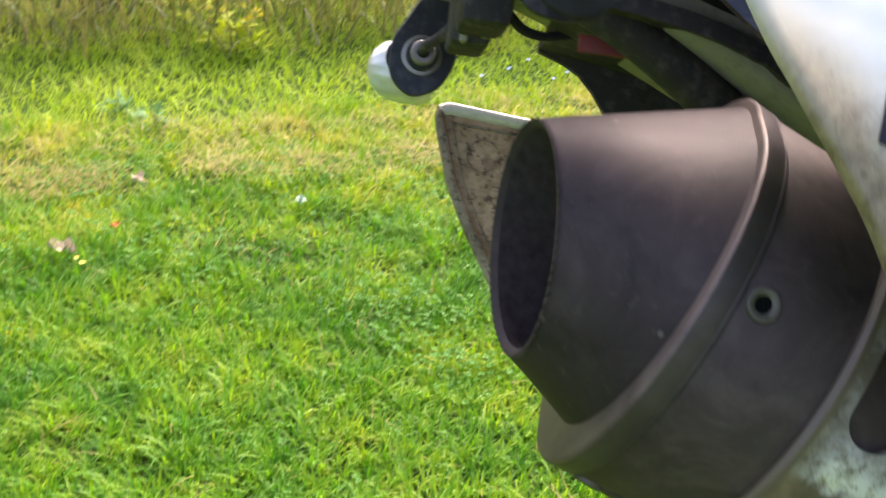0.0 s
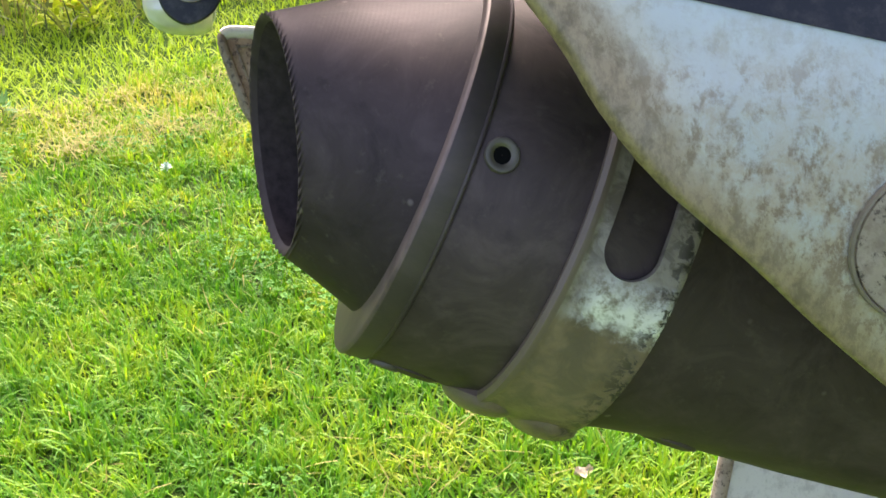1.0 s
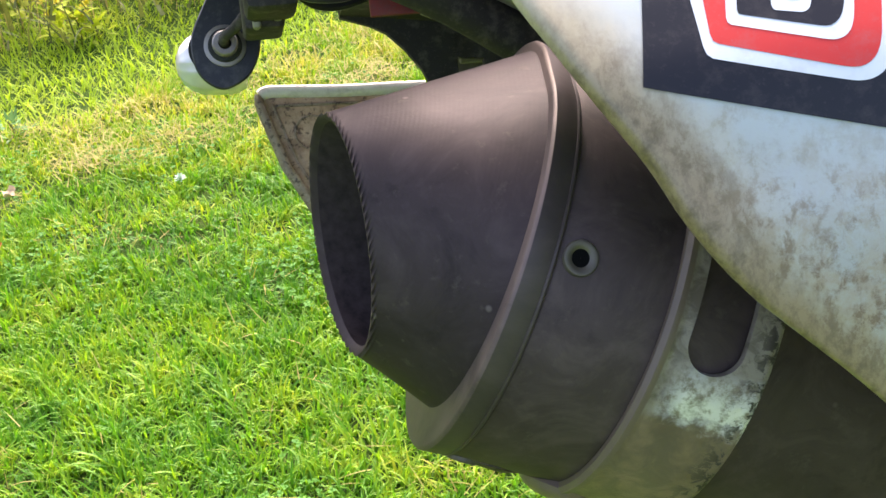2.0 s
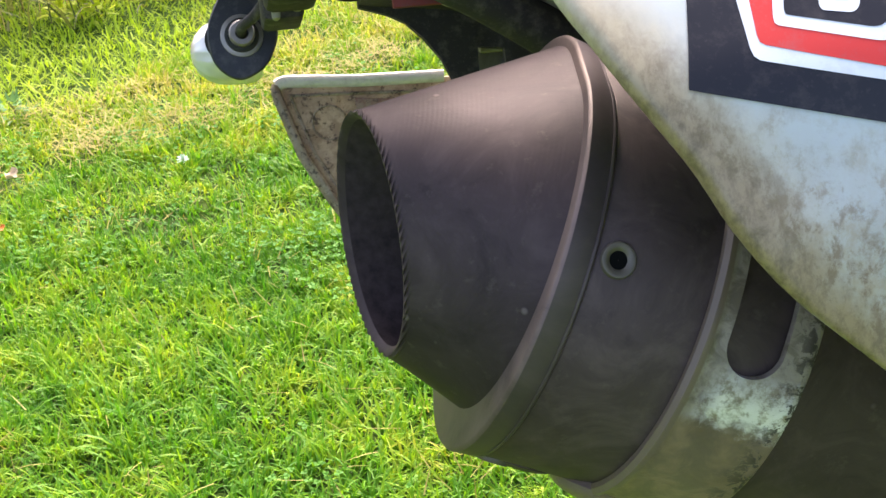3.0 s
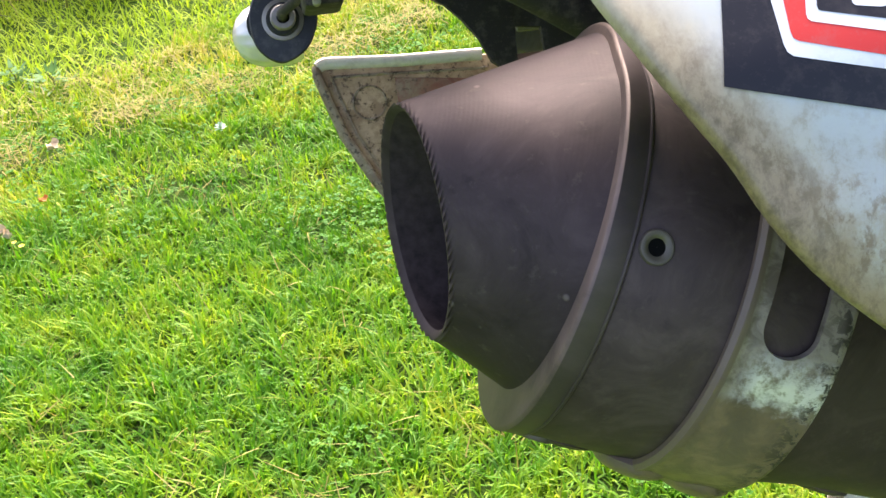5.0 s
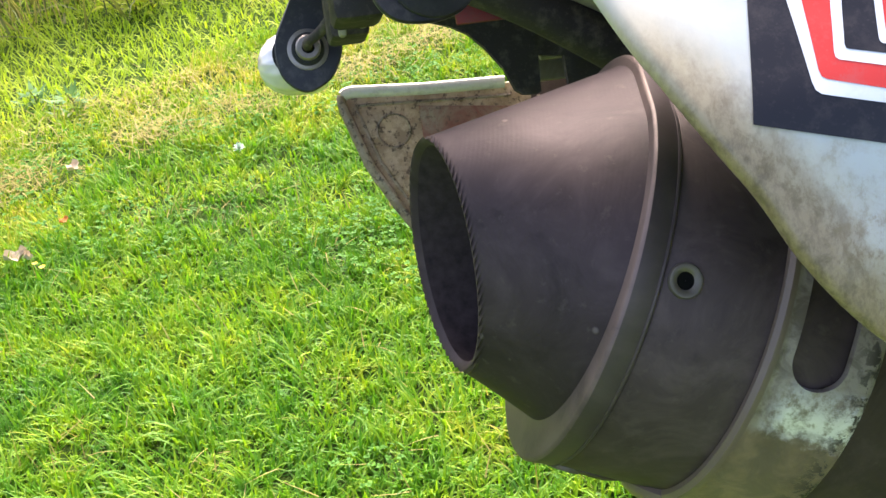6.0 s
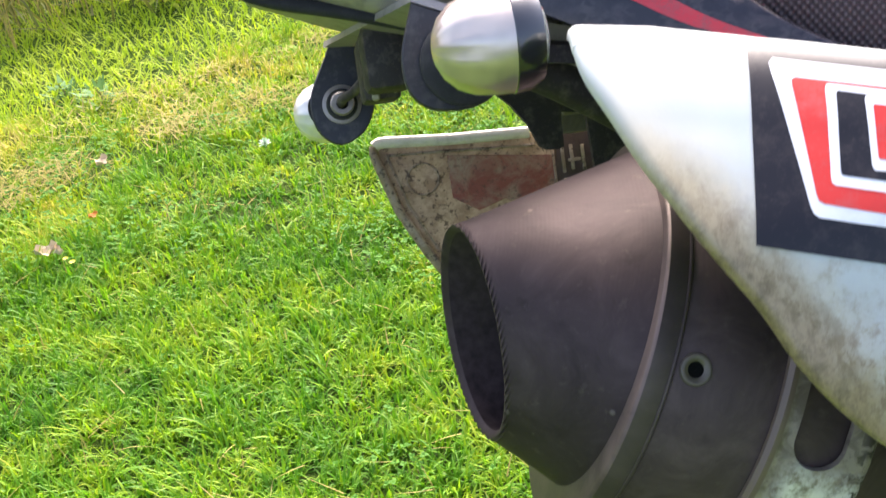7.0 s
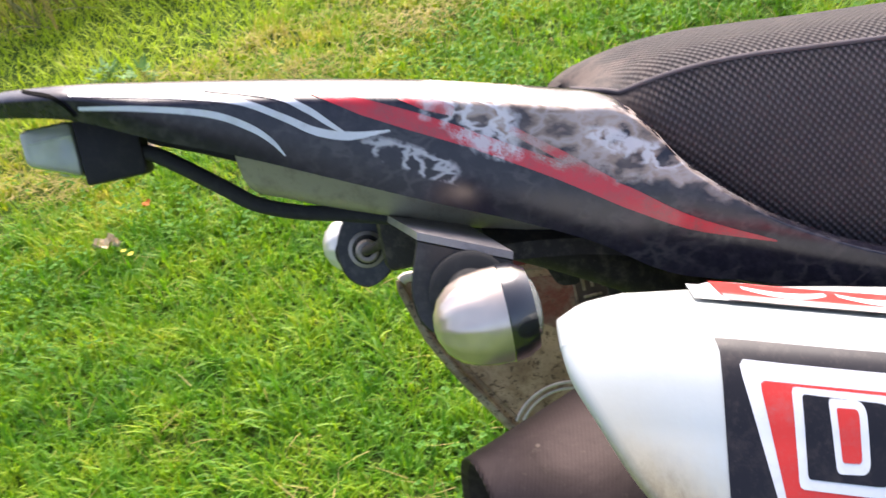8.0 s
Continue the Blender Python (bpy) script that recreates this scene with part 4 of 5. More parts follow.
tray = part("under_tray", bm, olive_plastic, bike, "dirty grey plastic tray under the tail")
cable = [at_bike(float(a), 0.026, float(u)) for a, u in spline([(-0.1985, 0.9040), (-0.1925, 0.9020), (-0.1822, 0.8942), (-0.1707, 0.8846), (-0.1621, 0.8775),
                                                            (-0.1492, 0.8718), (-0.1338, 0.8676), (-0.118, 0.8630), (-0.100, 0.8570), (-0.07, 0.846)], 6)]
part("lamp_cable", sweep(cable, 0.0032, 12, 0.8), rubber, bike, "black cable running to the tail lamp")

# indicator bracket: a bent strip with a rounded flange on each side
bm = bmesh.new()
rows = []
for k in np.linspace(0, 1, 9):
    rear, front = np.array((-0.1104, 0.0800, 0.8590)) * (1 - k) + np.array((-0.1335, -0.0740, 0.8660)) * k, np.array((-0.0820, 0.0800, 0.8464)) * (1 - k) + np.array((-0.1100, -0.0740, 0.8640)) * k
    up = np.array((0.0006, 0, 0.0024))
    rows.append([at_bike(*p) for p in (rear, rear + up, front + up, front)])
vs = grid(bm, rows, closed=True)
cap(bm, vs[0])
cap(bm, vs[-1], True)
bmesh.ops.recalc_face_normals(bm, faces=bm.faces)
bracket = part("indicator_bracket", bm, strip_glare, bike, "black bent steel bracket for both indicators")


near_flange = [(-0.1104, 0.8588), (-0.1148, 0.8460), (-0.1155, 0.8375), (-0.1138, 0.8315), (-0.1095, 0.8275), (-0.1040, 0.8260), (-0.0970, 0.8260), (-0.0905, 0.8282), (-0.0860, 0.8328), (-0.0830, 0.8390), (-0.0820, 0.8462)]
part("bracket_flange", slab(spline(near_flange, 5), lambda p, t: at_bike(p[0], t, p[1]), 0.0775, 0.0800), bracket_paint, bracket)
far_flange = [(-0.1306, 0.8676), (-0.1352, 0.8592), (-0.1412, 0.8480), (-0.1424, 0.8400), (-0.1408, 0.8320), (-0.1360, 0.8265), (-0.1300, 0.8248), (-0.1215, 0.8290), (-0.1165, 0.8370), (-0.1145, 0.8460), (-0.1110, 0.8640)]
part("bracket_flange", slab(spline(far_flange, 5), lambda p, t: at_bike(p[0], t, p[1]), -0.0740, -0.0716), bracket_paint, bracket)

# nut, washer and stem on the inner face of the far flange
hub = at_bike(-0.1292, -0.0716, 0.8415)
part("washer", lathe([(0, 0.0042), (0, 0.0082), (0.0012, 0.0082), (0.0014, 0.0078), (0.0014, 0.0042)], hub, RIGHT, AHEAD, UP, 40), zinc, bracket, "grey steel washer")
part("rubber_ring", lathe([(0.0014, 0.0040), (0.0014, 0.0066), (0.0036, 0.0064), (0.0040, 0.0058), (0.0040, 0.004)], hub, RIGHT, AHEAD, UP, 40), rubber, bracket)
part("nut", lathe([(0.0040, 0.0026), (0.0040, 0.0050), (0.0080, 0.0050), (0.0086, 0.0044), (0.0086, 0.0026)], hub, RIGHT, AHEAD, UP, 20), zinc, bracket, "steel nut")
stem = [hub + 0.006 * RIGHT, hub + 0.014 * RIGHT + 0.001 * UP, hub + 0.026 * RIGHT + 0.004 * UP + 0.006 * AHEAD, hub + 0.045 * RIGHT + 0.014 * UP + 0.016 * AHEAD,
        hub + 0.055 * RIGHT + 0.024 * UP + 0.022 * AHEAD]
part("indicator_wire", sweep([Vector(p) for p in spline([tuple(v) for v in stem], 5)], 0.0020, 10), dusty_black, bracket, "dusty black indicator wire")
# plug and clip between the flanges
box_part("wire_plug", (-0.1225, -0.108), (-0.046, -0.020), (0.838, 0.862), dusty_black, bracket, "dusty black wiring plug", 0.002)
box_part("wire_clip", (-0.1220, -0.104), (-0.020, 0.006), (0.8400, 0.864), dusty_black, bracket, "dusty black wiring clip", 0.003)
box_part("clip_rib", (-0.1195, -0.1165), (-0.024, -0.018), (0.838, 0.868), olive_plastic, bracket, "", 0.001)
box_part("clip_rib", (-0.112, -0.109), (-0.022, -0.015), (0.840, 0.866), olive_plastic, bracket, "", 0.001)
wires = [at_bike(float(a), float(l), float(u)) for a, l, u in spline([(-0.104, -0.01, 0.848), (-0.098, -0.012, 0.8435), (-0.090, -0.014, 0.8425), (-0.080, -0.016, 0.845), (-0.07, -0.02, 0.85)], 6)]
part("wire_loop", sweep(wires, 0.0018, 8), black_plastic, bracket, "black wire loop")


def make_indicator(centre, side, lens_mat, label, scale=1.0, reach=0.0335, shell=None):
    """A bullet-shaped indicator: faceted lens to the rear, dark band, small clear nose, and its stalk to the flange."""
    back = -AHEAD

    def sized(profile):
        return [(a * scale, r * scale) for a, r in profile]
    rear = lathe(sized([(0.0165, 0.0008), (0.0160, 0.0040), (0.0140, 0.0082), (0.0105, 0.0116), (0.0060, 0.0136), (0.0, 0.0143), (-0.0065, 0.0143)]),
                 centre, back, UP, RIGHT, 48)
    for v in rear.verts:                     # broad soft facets round the reflector behind the lens
        d = v.co - centre
        x, y = d.dot(UP), d.dot(RIGHT)
        t = math.atan2(y, x) * 12 / (2 * math.pi)
        k = 1 - 0.05 * min(1.0, max(0.0, d.dot(back) / 0.004)) * (0.5 - abs(t - math.floor(t) - 0.5)) * 2
        v.co = centre + d.dot(back) * back + k * (x * UP + y * RIGHT)
    body = lathe(sized([(-0.0040, 0.0138), (-0.0048, 0.0146), (-0.0090, 0.0142), (-0.0127, 0.0122), (-0.0132, 0.0098)]), centre, back, UP, RIGHT, 40, (True, True))
    lamp = part("indicator", body, shell or band_black, bike, label)
    part("indicator_lens", rear, lens_mat, lamp, "clear faceted lens over a silver reflector", 24)
    nose = lathe(sized([(-0.0128, 0.0098), (-0.0142, 0.0084), (-0.0152, 0.0050), (-0.0156, 0.0006)]), centre, back, UP, RIGHT, 32)
    part("nose_lens", nose, smoke_lens, lamp, "small clear front lens")
    e = side * RIGHT
    part("stalk", lathe([(-reach, 0.0085), (0.0035 - reach, 0.0080), (-0.020, 0.0065), (-0.008, 0.0065)], centre - 0.001 * AHEAD, e, AHEAD, UP, 24, (True, True)), rubber, lamp, "short rubber stalk")
    wide = 0.0085 if shell else 0.0130
    part("stalk_pad", lathe([(0.0005 - reach, wide), (0.0035 - reach, wide), (0.0045 - reach, wide - 0.0012), (0.0045 - reach, 0.004)], centre - 0.001 * AHEAD, e, AHEAD, UP, 32), rubber, lamp)
    return lamp


make_indicator(at_bike(-0.0965, 0.1280, 0.8396), 1, chrome_lens, "black indicator with clear faceted lens on a short stalk", 0.94, 0.0482)
make_indicator(at_bike(-0.1340, -0.1080, 0.8412), -1, frost_lens, "indicator with a white lens and shell", 0.97, shell=frost_lens)

# dark inner mudguard between the tail and the far panel
GUARD = [(-0.0860, 0.8480, 0.8440), (-0.0814, 0.8470, 0.8425), (-0.0750, 0.8462, 0.8402), (-0.0689, 0.8455, 0.8367), (-0.0630, 0.8446, 0.8306), (-0.0569, 0.8437, 0.8220),
         (-0.0532, 0.8430, 0.8130), (-0.0505, 0.8424, 0.8110), (-0.0457, 0.8412, 0.8105), (-0.0434, 0.8407, 0.8112), (-0.0428, 0.8405, 0.8255), (-0.0326, 0.8370, 0.8240),
         (-0.0318, 0.8365, 0.8000), (-0.0280, 0.8355, 0.7800), (-0.02, 0.83, 0.75), (0.05, 0.80, 0.70), (0.30, 0.78, 0.66)]
bm = bmesh.new()
rows = []
for p in GUARD:
    a, hi, lo = (float(v) for v in p)
    rows.append([at_bike(a, l, u) for l, u in ((-0.050, lo), (-0.0505, hi), (-0.02, hi + 0.004), (0.030, hi + 0.004), (0.0445, hi), (0.0445, hi - 0.006), (0.0420, hi - 0.006),
                                               (0.0415, hi - 0.003), (-0.046, hi - 0.003), (-0.0465, lo))])
vs = grid(bm, rows, closed=True)
cap(bm, vs[0])
cap(bm, vs[-1], True)
bmesh.ops.recalc_face_normals(bm, faces=bm.faces)
guard = part("inner_mudguard", bm, dusty_black, bike, "black plastic inner mudguard")
box_part("red_tag", (-0.0820, -0.0580), (0.0100, 0.0125), (0.8330, 0.8390), tag_red, guard, "dull dusty red tag", 0.0005)
box_part("guard_tab", (-0.0470, -0.0240), (-0.0700, -0.0650), (0.8165, 0.8400), zinc, guard, "mud-caked grey tab", 0.0015)
box_part("guard_tab", (-0.0400, -0.0260), (-0.0590, -0.0560), (0.8240, 0.8400), olive_plastic, guard, "", 0.0012)
brace = [at_bike(float(a), float(l), float(u)) for a, l, u in spline([(-0.09, 0.02, 0.853), (-0.06, 0.018, 0.838), (-0.03, 0.01, 0.820), (0.0, 0.0, 0.80), (0.06, -0.01, 0.76), (0.30, -0.02, 0.70)], 5)]
part("subframe_rail", sweep(brace, 0.0085, 14), dusty_black, bike, "dusty black subframe tube")

# far side panel, seen from its inner face
PL = -0.085


corner = rounded([(-0.085, 0.8214), (-0.1200, 0.8243), (-0.1107, 0.7934)], [0.001, 0.0075, 0.001])[7:14]
edge_line = [(-0.0500, 0.8198), (-0.085, 0.8213), *corner, (-0.1107, 0.7934), (-0.1010, 0.7745), (-0.0833, 0.7461), (-0.0550, 0.7150)]
outline = [(0.05, 0.8130), (-0.02, 0.8185), *edge_line, (0.02, 0.6900), (0.05, 0.7000)]
panel_bm = slab([np.array(p) for p in outline], lambda p, t: at_bike(p[0], t, p[1]), PL - 0.0035, PL, 0.0005)
panel = part("far_side_panel", panel_bm, dirty_panel, bike, "mud-specked white side panel, inner face showing")
rim_pts = [at_bike(p[0], PL + 0.0006, p[1]) for p in edge_line]
# One rim in two tones: the light on its top run is put into the colour.
part("panel_rim", sweep(rim_pts[:6], 0.0021, 10, 1.25), rim_plastic, panel, "raised worn white rim, its top run painted pale as lit")
part("panel_rim", sweep(rim_pts[5:], 0.0020, 10, 1.25), dirty_panel, panel, "raised muddy rim, painted darker than its lit top run")
step_pts = [at_bike(float(a), PL + 0.0003, float(u)) for a, u in ((-0.112, 0.8178), (-0.09, 0.8166), (-0.07, 0.8152), (-0.048, 0.8140))]
part("panel_ridge", sweep(step_pts, 0.0007, 8), dirty_panel, panel)
side_pts = [at_bike(float(a), PL + 0.0003, float(u)) for a, u in ((-0.113, 0.8185), (-0.1058, 0.7945), (-0.096, 0.7755), (-0.079, 0.7485))]
part("panel_ridge", sweep(side_pts, 0.0006, 8), dirty_panel, panel)


def loop_part(a0, u0, r, thick, material, name, t0=0, t1=360):
    pts = [at_bike(a0 + r * math.cos(t), PL + 0.0002, u0 + r * math.sin(t)) for t in np.radians(np.linspace(t0, t1, 41))]
    part(name, sweep(pts, thick, 8), material, panel)


loop_part(-0.0985, 0.8058, 0.0068, 0.00045, dirty_panel, "moulded_ring")
loop_part(-0.0560, 0.7320, 0.0275, 0.0008, rim_plastic, "pressed_ring", 10, 148)
loop_part(-0.0560, 0.7320, 0.0245, 0.0007, rim_plastic, "pressed_ring", 10, 145)
part("red_patch", slab([np.array(p) for p in ((-0.0870, 0.8146), (-0.0400, 0.8085), (-0.0426, 0.7868), (-0.0520, 0.7850), (-0.0640, 0.7925), (-0.0760, 0.7890), (-0.0868, 0.7960))],
                       lambda p, t: at_bike(p[0], t, p[1]), PL + 0.0001, PL + 0.0006, 0.0003), rust_red, panel, "faded rust-red sticker patch")
plate = part("stamped_plate", slab([np.array(p) for p in ((-0.0385, 0.8203), (-0.0215, 0.8185), (-0.0245, 0.7800), (-0.0440, 0.7760))],
                                   lambda p, t: at_bike(p[0], t, p[1]), PL + 0.0002, PL + 0.0022, 0.0005), lip_steel, panel, "grey stamped plate with unreadable raised marks")
for a0, a1, u0, u1 in ((-0.0375, -0.036, 0.800, 0.8125), (-0.0335, -0.032, 0.801, 0.812), (-0.0345, -0.0290, 0.8045, 0.806), (-0.0285, -0.027, 0.800, 0.8115), (-0.0375, -0.0290, 0.7965, 0.7978),
                       (-0.0385, -0.037, 0.784, 0.794), (-0.0345, -0.033, 0.784, 0.794), (-0.0385, -0.0300, 0.788, 0.7892), (-0.0300, -0.0285, 0.784, 0.794), (-0.0415, -0.0404, 0.775, 0.811), (-0.0230, -0.0215, 0.79, 0.81)):
    box_part("raised_mark", (a0, a1), (PL + 0.002, PL + 0.0032), (u0, u1), dirty_panel, plate.parent, "", 0.0003)

# lower side panel behind the silencer
low_panel = part("lower_side_panel", slab([np.array(p) for p in rounded([(0.0885, 0.6420), (0.0690, 0.5750), (0.26, 0.5600), (0.26, 0.6600)], 0.004)],
                 lambda p, t: at_bike(p[0], t, p[1]), PL - 0.003, PL, 0.0006), rim_plastic, bike, "scuffed white lower side panel with a grey edge")
part("panel_edge", sweep([at_bike(a, PL + 0.0008, u) for a, u in ((0.0920, 0.6440), (0.0885, 0.6330), (0.0720, 0.5770))], 0.0034, 10), dirty_panel, low_panel, "grey worn edge")
box_part("hinge_block", (0.165, 0.20), (PL, PL + 0.012), (0.590, 0.6190), black_plastic, low_panel, "dark block", 0.002)

# what carries it: frame tube, rear wheel and side stand, all ahead of the tail
frame_line = [at_bike(float(a), 0.0, float(u)) for a, u in spline([(0.22, 0.775), (0.34, 0.70), (0.42, 0.52), (0.44, 0.34), (0.36, 0.21)], 6)]
part("frame_tube", sweep(frame_line, 0.019, 16), dusty_black, bike, "dusty black frame tube")
AX = at_bike(0.36, 0.0, 0.0)
ground_u = -(AX.z) / UP.z
axle = at_bike(0.36, 0.0, ground_u + 0.300)
tyre = part("rear_tyre", lathe([(-0.035, 0.225), (-0.052, 0.245), (-0.055, 0.270), (-0.045, 0.288), (-0.022, 0.298), (0, 0.300), (0.022, 0.298), (0.045, 0.288), (0.055, 0.270),
                                (0.052, 0.245), (0.035, 0.225), (-0.035, 0.225)], axle, RIGHT, AHEAD, UP, 72), rubber, bike, "worn black rear tyre")
part("wheel_rim", lathe([(-0.034, 0.232), (-0.030, 0.222), (-0.012, 0.205), (0.012, 0.205), (0.030, 0.222), (0.034, 0.232)], axle, RIGHT, AHEAD, UP, 60), rivet_steel, tyre, "dull metal wheel rim")
part("wheel_hub", lathe([(-0.05, 0.012), (-0.05, 0.03), (0.05, 0.03), (0.05, 0.012)], axle, RIGHT, AHEAD, UP, 32, (True, True)), rivet_steel, tyre)
for k in range(12):
    t = 2 * math.pi * k / 12
    d = math.cos(t) * AHEAD + math.sin(t) * UP
    part("spoke", sweep([axle + 0.028 * d, axle + 0.207 * d], 0.0022, 6, 1.0, RIGHT), rivet_steel, tyre)
foot = at_bike(0.46, -0.22, 0.0)
foot = foot - UP * (foot.z / UP.z)
part("side_stand", sweep([at_bike(0.43, -0.04, 0.42), foot + 0.012 * Vector((0, 0, 1))], 0.011, 12), dusty_black, bike, "black side stand")

# ---- lawn and margin ----
ground_mat = Nodes("lawn_soil_and_thatch", 0.95, 0.0, spec=0.1)
g1, g2, g3 = ground_mat.noise(3, 5), ground_mat.noise(40, 6, 0.7), ground_mat.noise(220, 4, 0.7)
gc = ground_mat.mix(ground_mat.band(g1, 0.35, 0.65), (0.048, 0.105, 0.012), (0.070, 0.122, 0.017))
gc = ground_mat.mix(ground_mat.calc("MULTIPLY", ground_mat.band(g2, 0.5, 0.75), 0.4), gc, (0.24, 0.20, 0.075))
gc = ground_mat.mix(ground_mat.calc("MULTIPLY", ground_mat.band(g3, 0.45, 0.7), 0.4), gc, (0.040, 0.080, 0.012))
ground_mat.color(gc)
ground_mat.bump(ground_mat.calc("ADD", g2, g3), 0.8, 0.02)
bm = bmesh.new()
xs = [-300, -60, -10, -4, -2, -1, 0, 1, 2, 4, 10, 60, 300]
ys = [-300, -60, -10, -3, -1, 0, 1, 2, 3, 4, 6, 12, 60, 300]
grid(bm, [[Vector((x, y, 0.0)) for x in xs] for y in ys])
bmesh.ops.recalc_face_normals(bm, faces=bm.faces)
ground = tagged(thing_mesh("ground", bm, ground_mat.mat), "soil and thatch under a mown lawn", "ground", kind="structure")

STRIP_A, STRIP_D = np.array((-1.00, 1.965)), np.array((1.0, 0.54)) / math.hypot(1.0, 0.54)


def strip_offset(x, y):
    """Signed distance from the middle of the strip of dry clippings; positive beyond it."""
    return (y - STRIP_A[1]) * STRIP_D[0] - (x - STRIP_A[0]) * STRIP_D[1]


def make_leaf(name, stops, translucent=0.45, rough=0.55, scale=3.0, spread=0.42, greener=0.0, spec=0.22):
    """Foliage: colour from blade to blade and patch to patch, part of the light passing through."""
    n = Nodes(name, rough, 0.0, spec=spec)
    geo = n.add("ShaderNodeNewGeometry")
    patch, tufts = n.noise(scale, 4), n.noise(scale * 9, 3)
    fac = n.calc("ADD", n.calc("MULTIPLY", n.band(patch, 0.38, 0.62), 0.62 * (1 - spread)), n.calc("MULTIPLY", n.band(tufts, 0.32, 0.68), 0.38 * (1 - spread)))
    fac = n.calc("ADD", n.calc("MULTIPLY", geo.outputs["Random Per Island"], spread), fac)
    if greener:                                          # lush by the motorcycle, yellowing towards the strip of clippings
        place = n.add("ShaderNodeVectorMath")
        place.operation = "DOT_PRODUCT"
        n.join(n.coords.outputs["Object"], place.inputs[0])
        place.inputs[1].default_value = (-STRIP_D[1], STRIP_D[0], 0.0)
        off = n.calc("SUBTRACT", place.outputs["Value"], float(STRIP_A[1] * STRIP_D[0] - STRIP_A[0] * STRIP_D[1]))
        fac = n.calc("ADD", fac, n.calc("MULTIPLY", n.calc("SUBTRACT", n.band(off, -0.55, 0.0), 0.25), greener))
        fac = n.calc("ADD", fac, n.calc("MULTIPLY", n.band(n.calc("ADD", off, n.calc("MULTIPLY", patch, 0.3)), -0.85, -1.15), 0.10))
    c = n.ramp(fac, stops)
    n.color(c)
    t = n.add("ShaderNodeBsdfTranslucent")
    n.join(n.mix(1.0, c, (1.0, 1.0, 0.55), "MULTIPLY"), t.inputs["Color"])
    m = n.add("ShaderNodeMixShader")
    m.inputs[0].default_value = translucent
    n.join(n.b.outputs[0], m.inputs[1])
    n.join(t.outputs[0], m.inputs[2])
    n.join(m.outputs[0], n.tree.nodes["Material Output"].inputs["Surface"])
    return n.mat


def blades(x, y, length, width, lean, bend, turn, z0=0.0, levels=3):
    """Curved tapering blades as one set of points and triangles."""
    n = len(x)
    dirs = np.stack([np.cos(turn), np.sin(turn)], 1)
    side = np.stack([-dirs[:, 1], dirs[:, 0]], 1)
    verts = np.zeros((n, 2 * levels + 1, 3))
    px, py, pz = x.copy(), y.copy(), np.full(n, 0.0) + z0
    ang = lean.copy()
    for k in range(levels + 1):
        w = width * (1 - (k / levels) ** 1.6) * 0.5
        if k < levels:
            verts[:, 2 * k, 0], verts[:, 2 * k, 1], verts[:, 2 * k, 2] = px + side[:, 0] * w, py + side[:, 1] * w, pz
            verts[:, 2 * k + 1, 0], verts[:, 2 * k + 1, 1], verts[:, 2 * k + 1, 2] = px - side[:, 0] * w, py - side[:, 1] * w, pz
        else:
            verts[:, 2 * k, 0], verts[:, 2 * k, 1], verts[:, 2 * k, 2] = px, py, pz
        step = length / levels
        px = px + dirs[:, 0] * np.sin(ang) * step
        py = py + dirs[:, 1] * np.sin(ang) * step
        pz = np.maximum(pz + np.cos(ang) * step, 0.002)
        ang = ang + bend / levels
    tris = []
    for k in range(levels - 1):
        a = 2 * k
        tris += [(a, a + 1, a + 3), (a, a + 3, a + 2)]
    a = 2 * (levels - 1)
    tris.append((a, a + 1, a + 2))
    t = np.array(tris)[None] + (np.arange(n) * (2 * levels + 1))[:, None, None]
    return verts.reshape(-1, 3), t.reshape(-1, 3)


def stuff(name, sets, material, label, category):
    verts, tris, base = [], [], 0
    for v, t in sets:
        verts.append(v)
        tris.append(t + base)
        base += len(v)
    verts, tris = np.concatenate(verts), np.concatenate(tris)
    me = bpy.data.meshes.new(name)
    me.vertices.add(len(verts))
    me.vertices.foreach_set("co", verts.ravel())
    me.loops.add(tris.size)
    me.loops.foreach_set("vertex_index", tris.ravel().astype(np.int32))
    me.polygons.add(len(tris))
    me.polygons.foreach_set("loop_start", np.arange(0, tris.size, 3, dtype=np.int32))
    me.polygons.foreach_set("loop_total", np.full(len(tris), 3, dtype=np.int32))
    me.polygons.foreach_set("use_smooth", np.ones(len(tris), dtype=bool))
    me.update(calc_edges=True)
    me.validate()
    me.materials.append(material)
    return tagged(new(name, me), label, category, kind="stuff")


def lawn_points(n, x0, x1, y0, y1):
    return rng.uniform(x0, x1, n), rng.uniform(y0, y1, n)


def patchy(x, y, scale, seed):
    """Smooth random field over the lawn, about -1 to 1."""
    r = np.random.default_rng(seed)
    v = np.zeros(len(x))
    for _ in range(7):
        k, p = r.normal(0, scale, 2), r.uniform(0, 6.28)
        v += np.sin(x * k[0] + y * k[1] + p)
    return v / 3.0


green = make_leaf("grass_blades", [(0.0, (0.030, 0.140, 0.007)), (0.34, (0.108, 0.285, 0.011)), (0.66, (0.256, 0.41, 0.014)), (0.90, (0.47, 0.475, 0.04)), (1.0, (0.58, 0.485, 0.14))], 0.42, rough=0.5, scale=5.0, spread=0.36, greener=0.30, spec=0.26)
pale = make_leaf("long_grass_blades", [(0.0, (0.25, 0.38, 0.018)), (0.4, (0.34, 0.50, 0.022)), (0.75, (0.43, 0.55, 0.036)), (1.0, (0.48, 0.49, 0.11))], 0.45, spread=0.3)
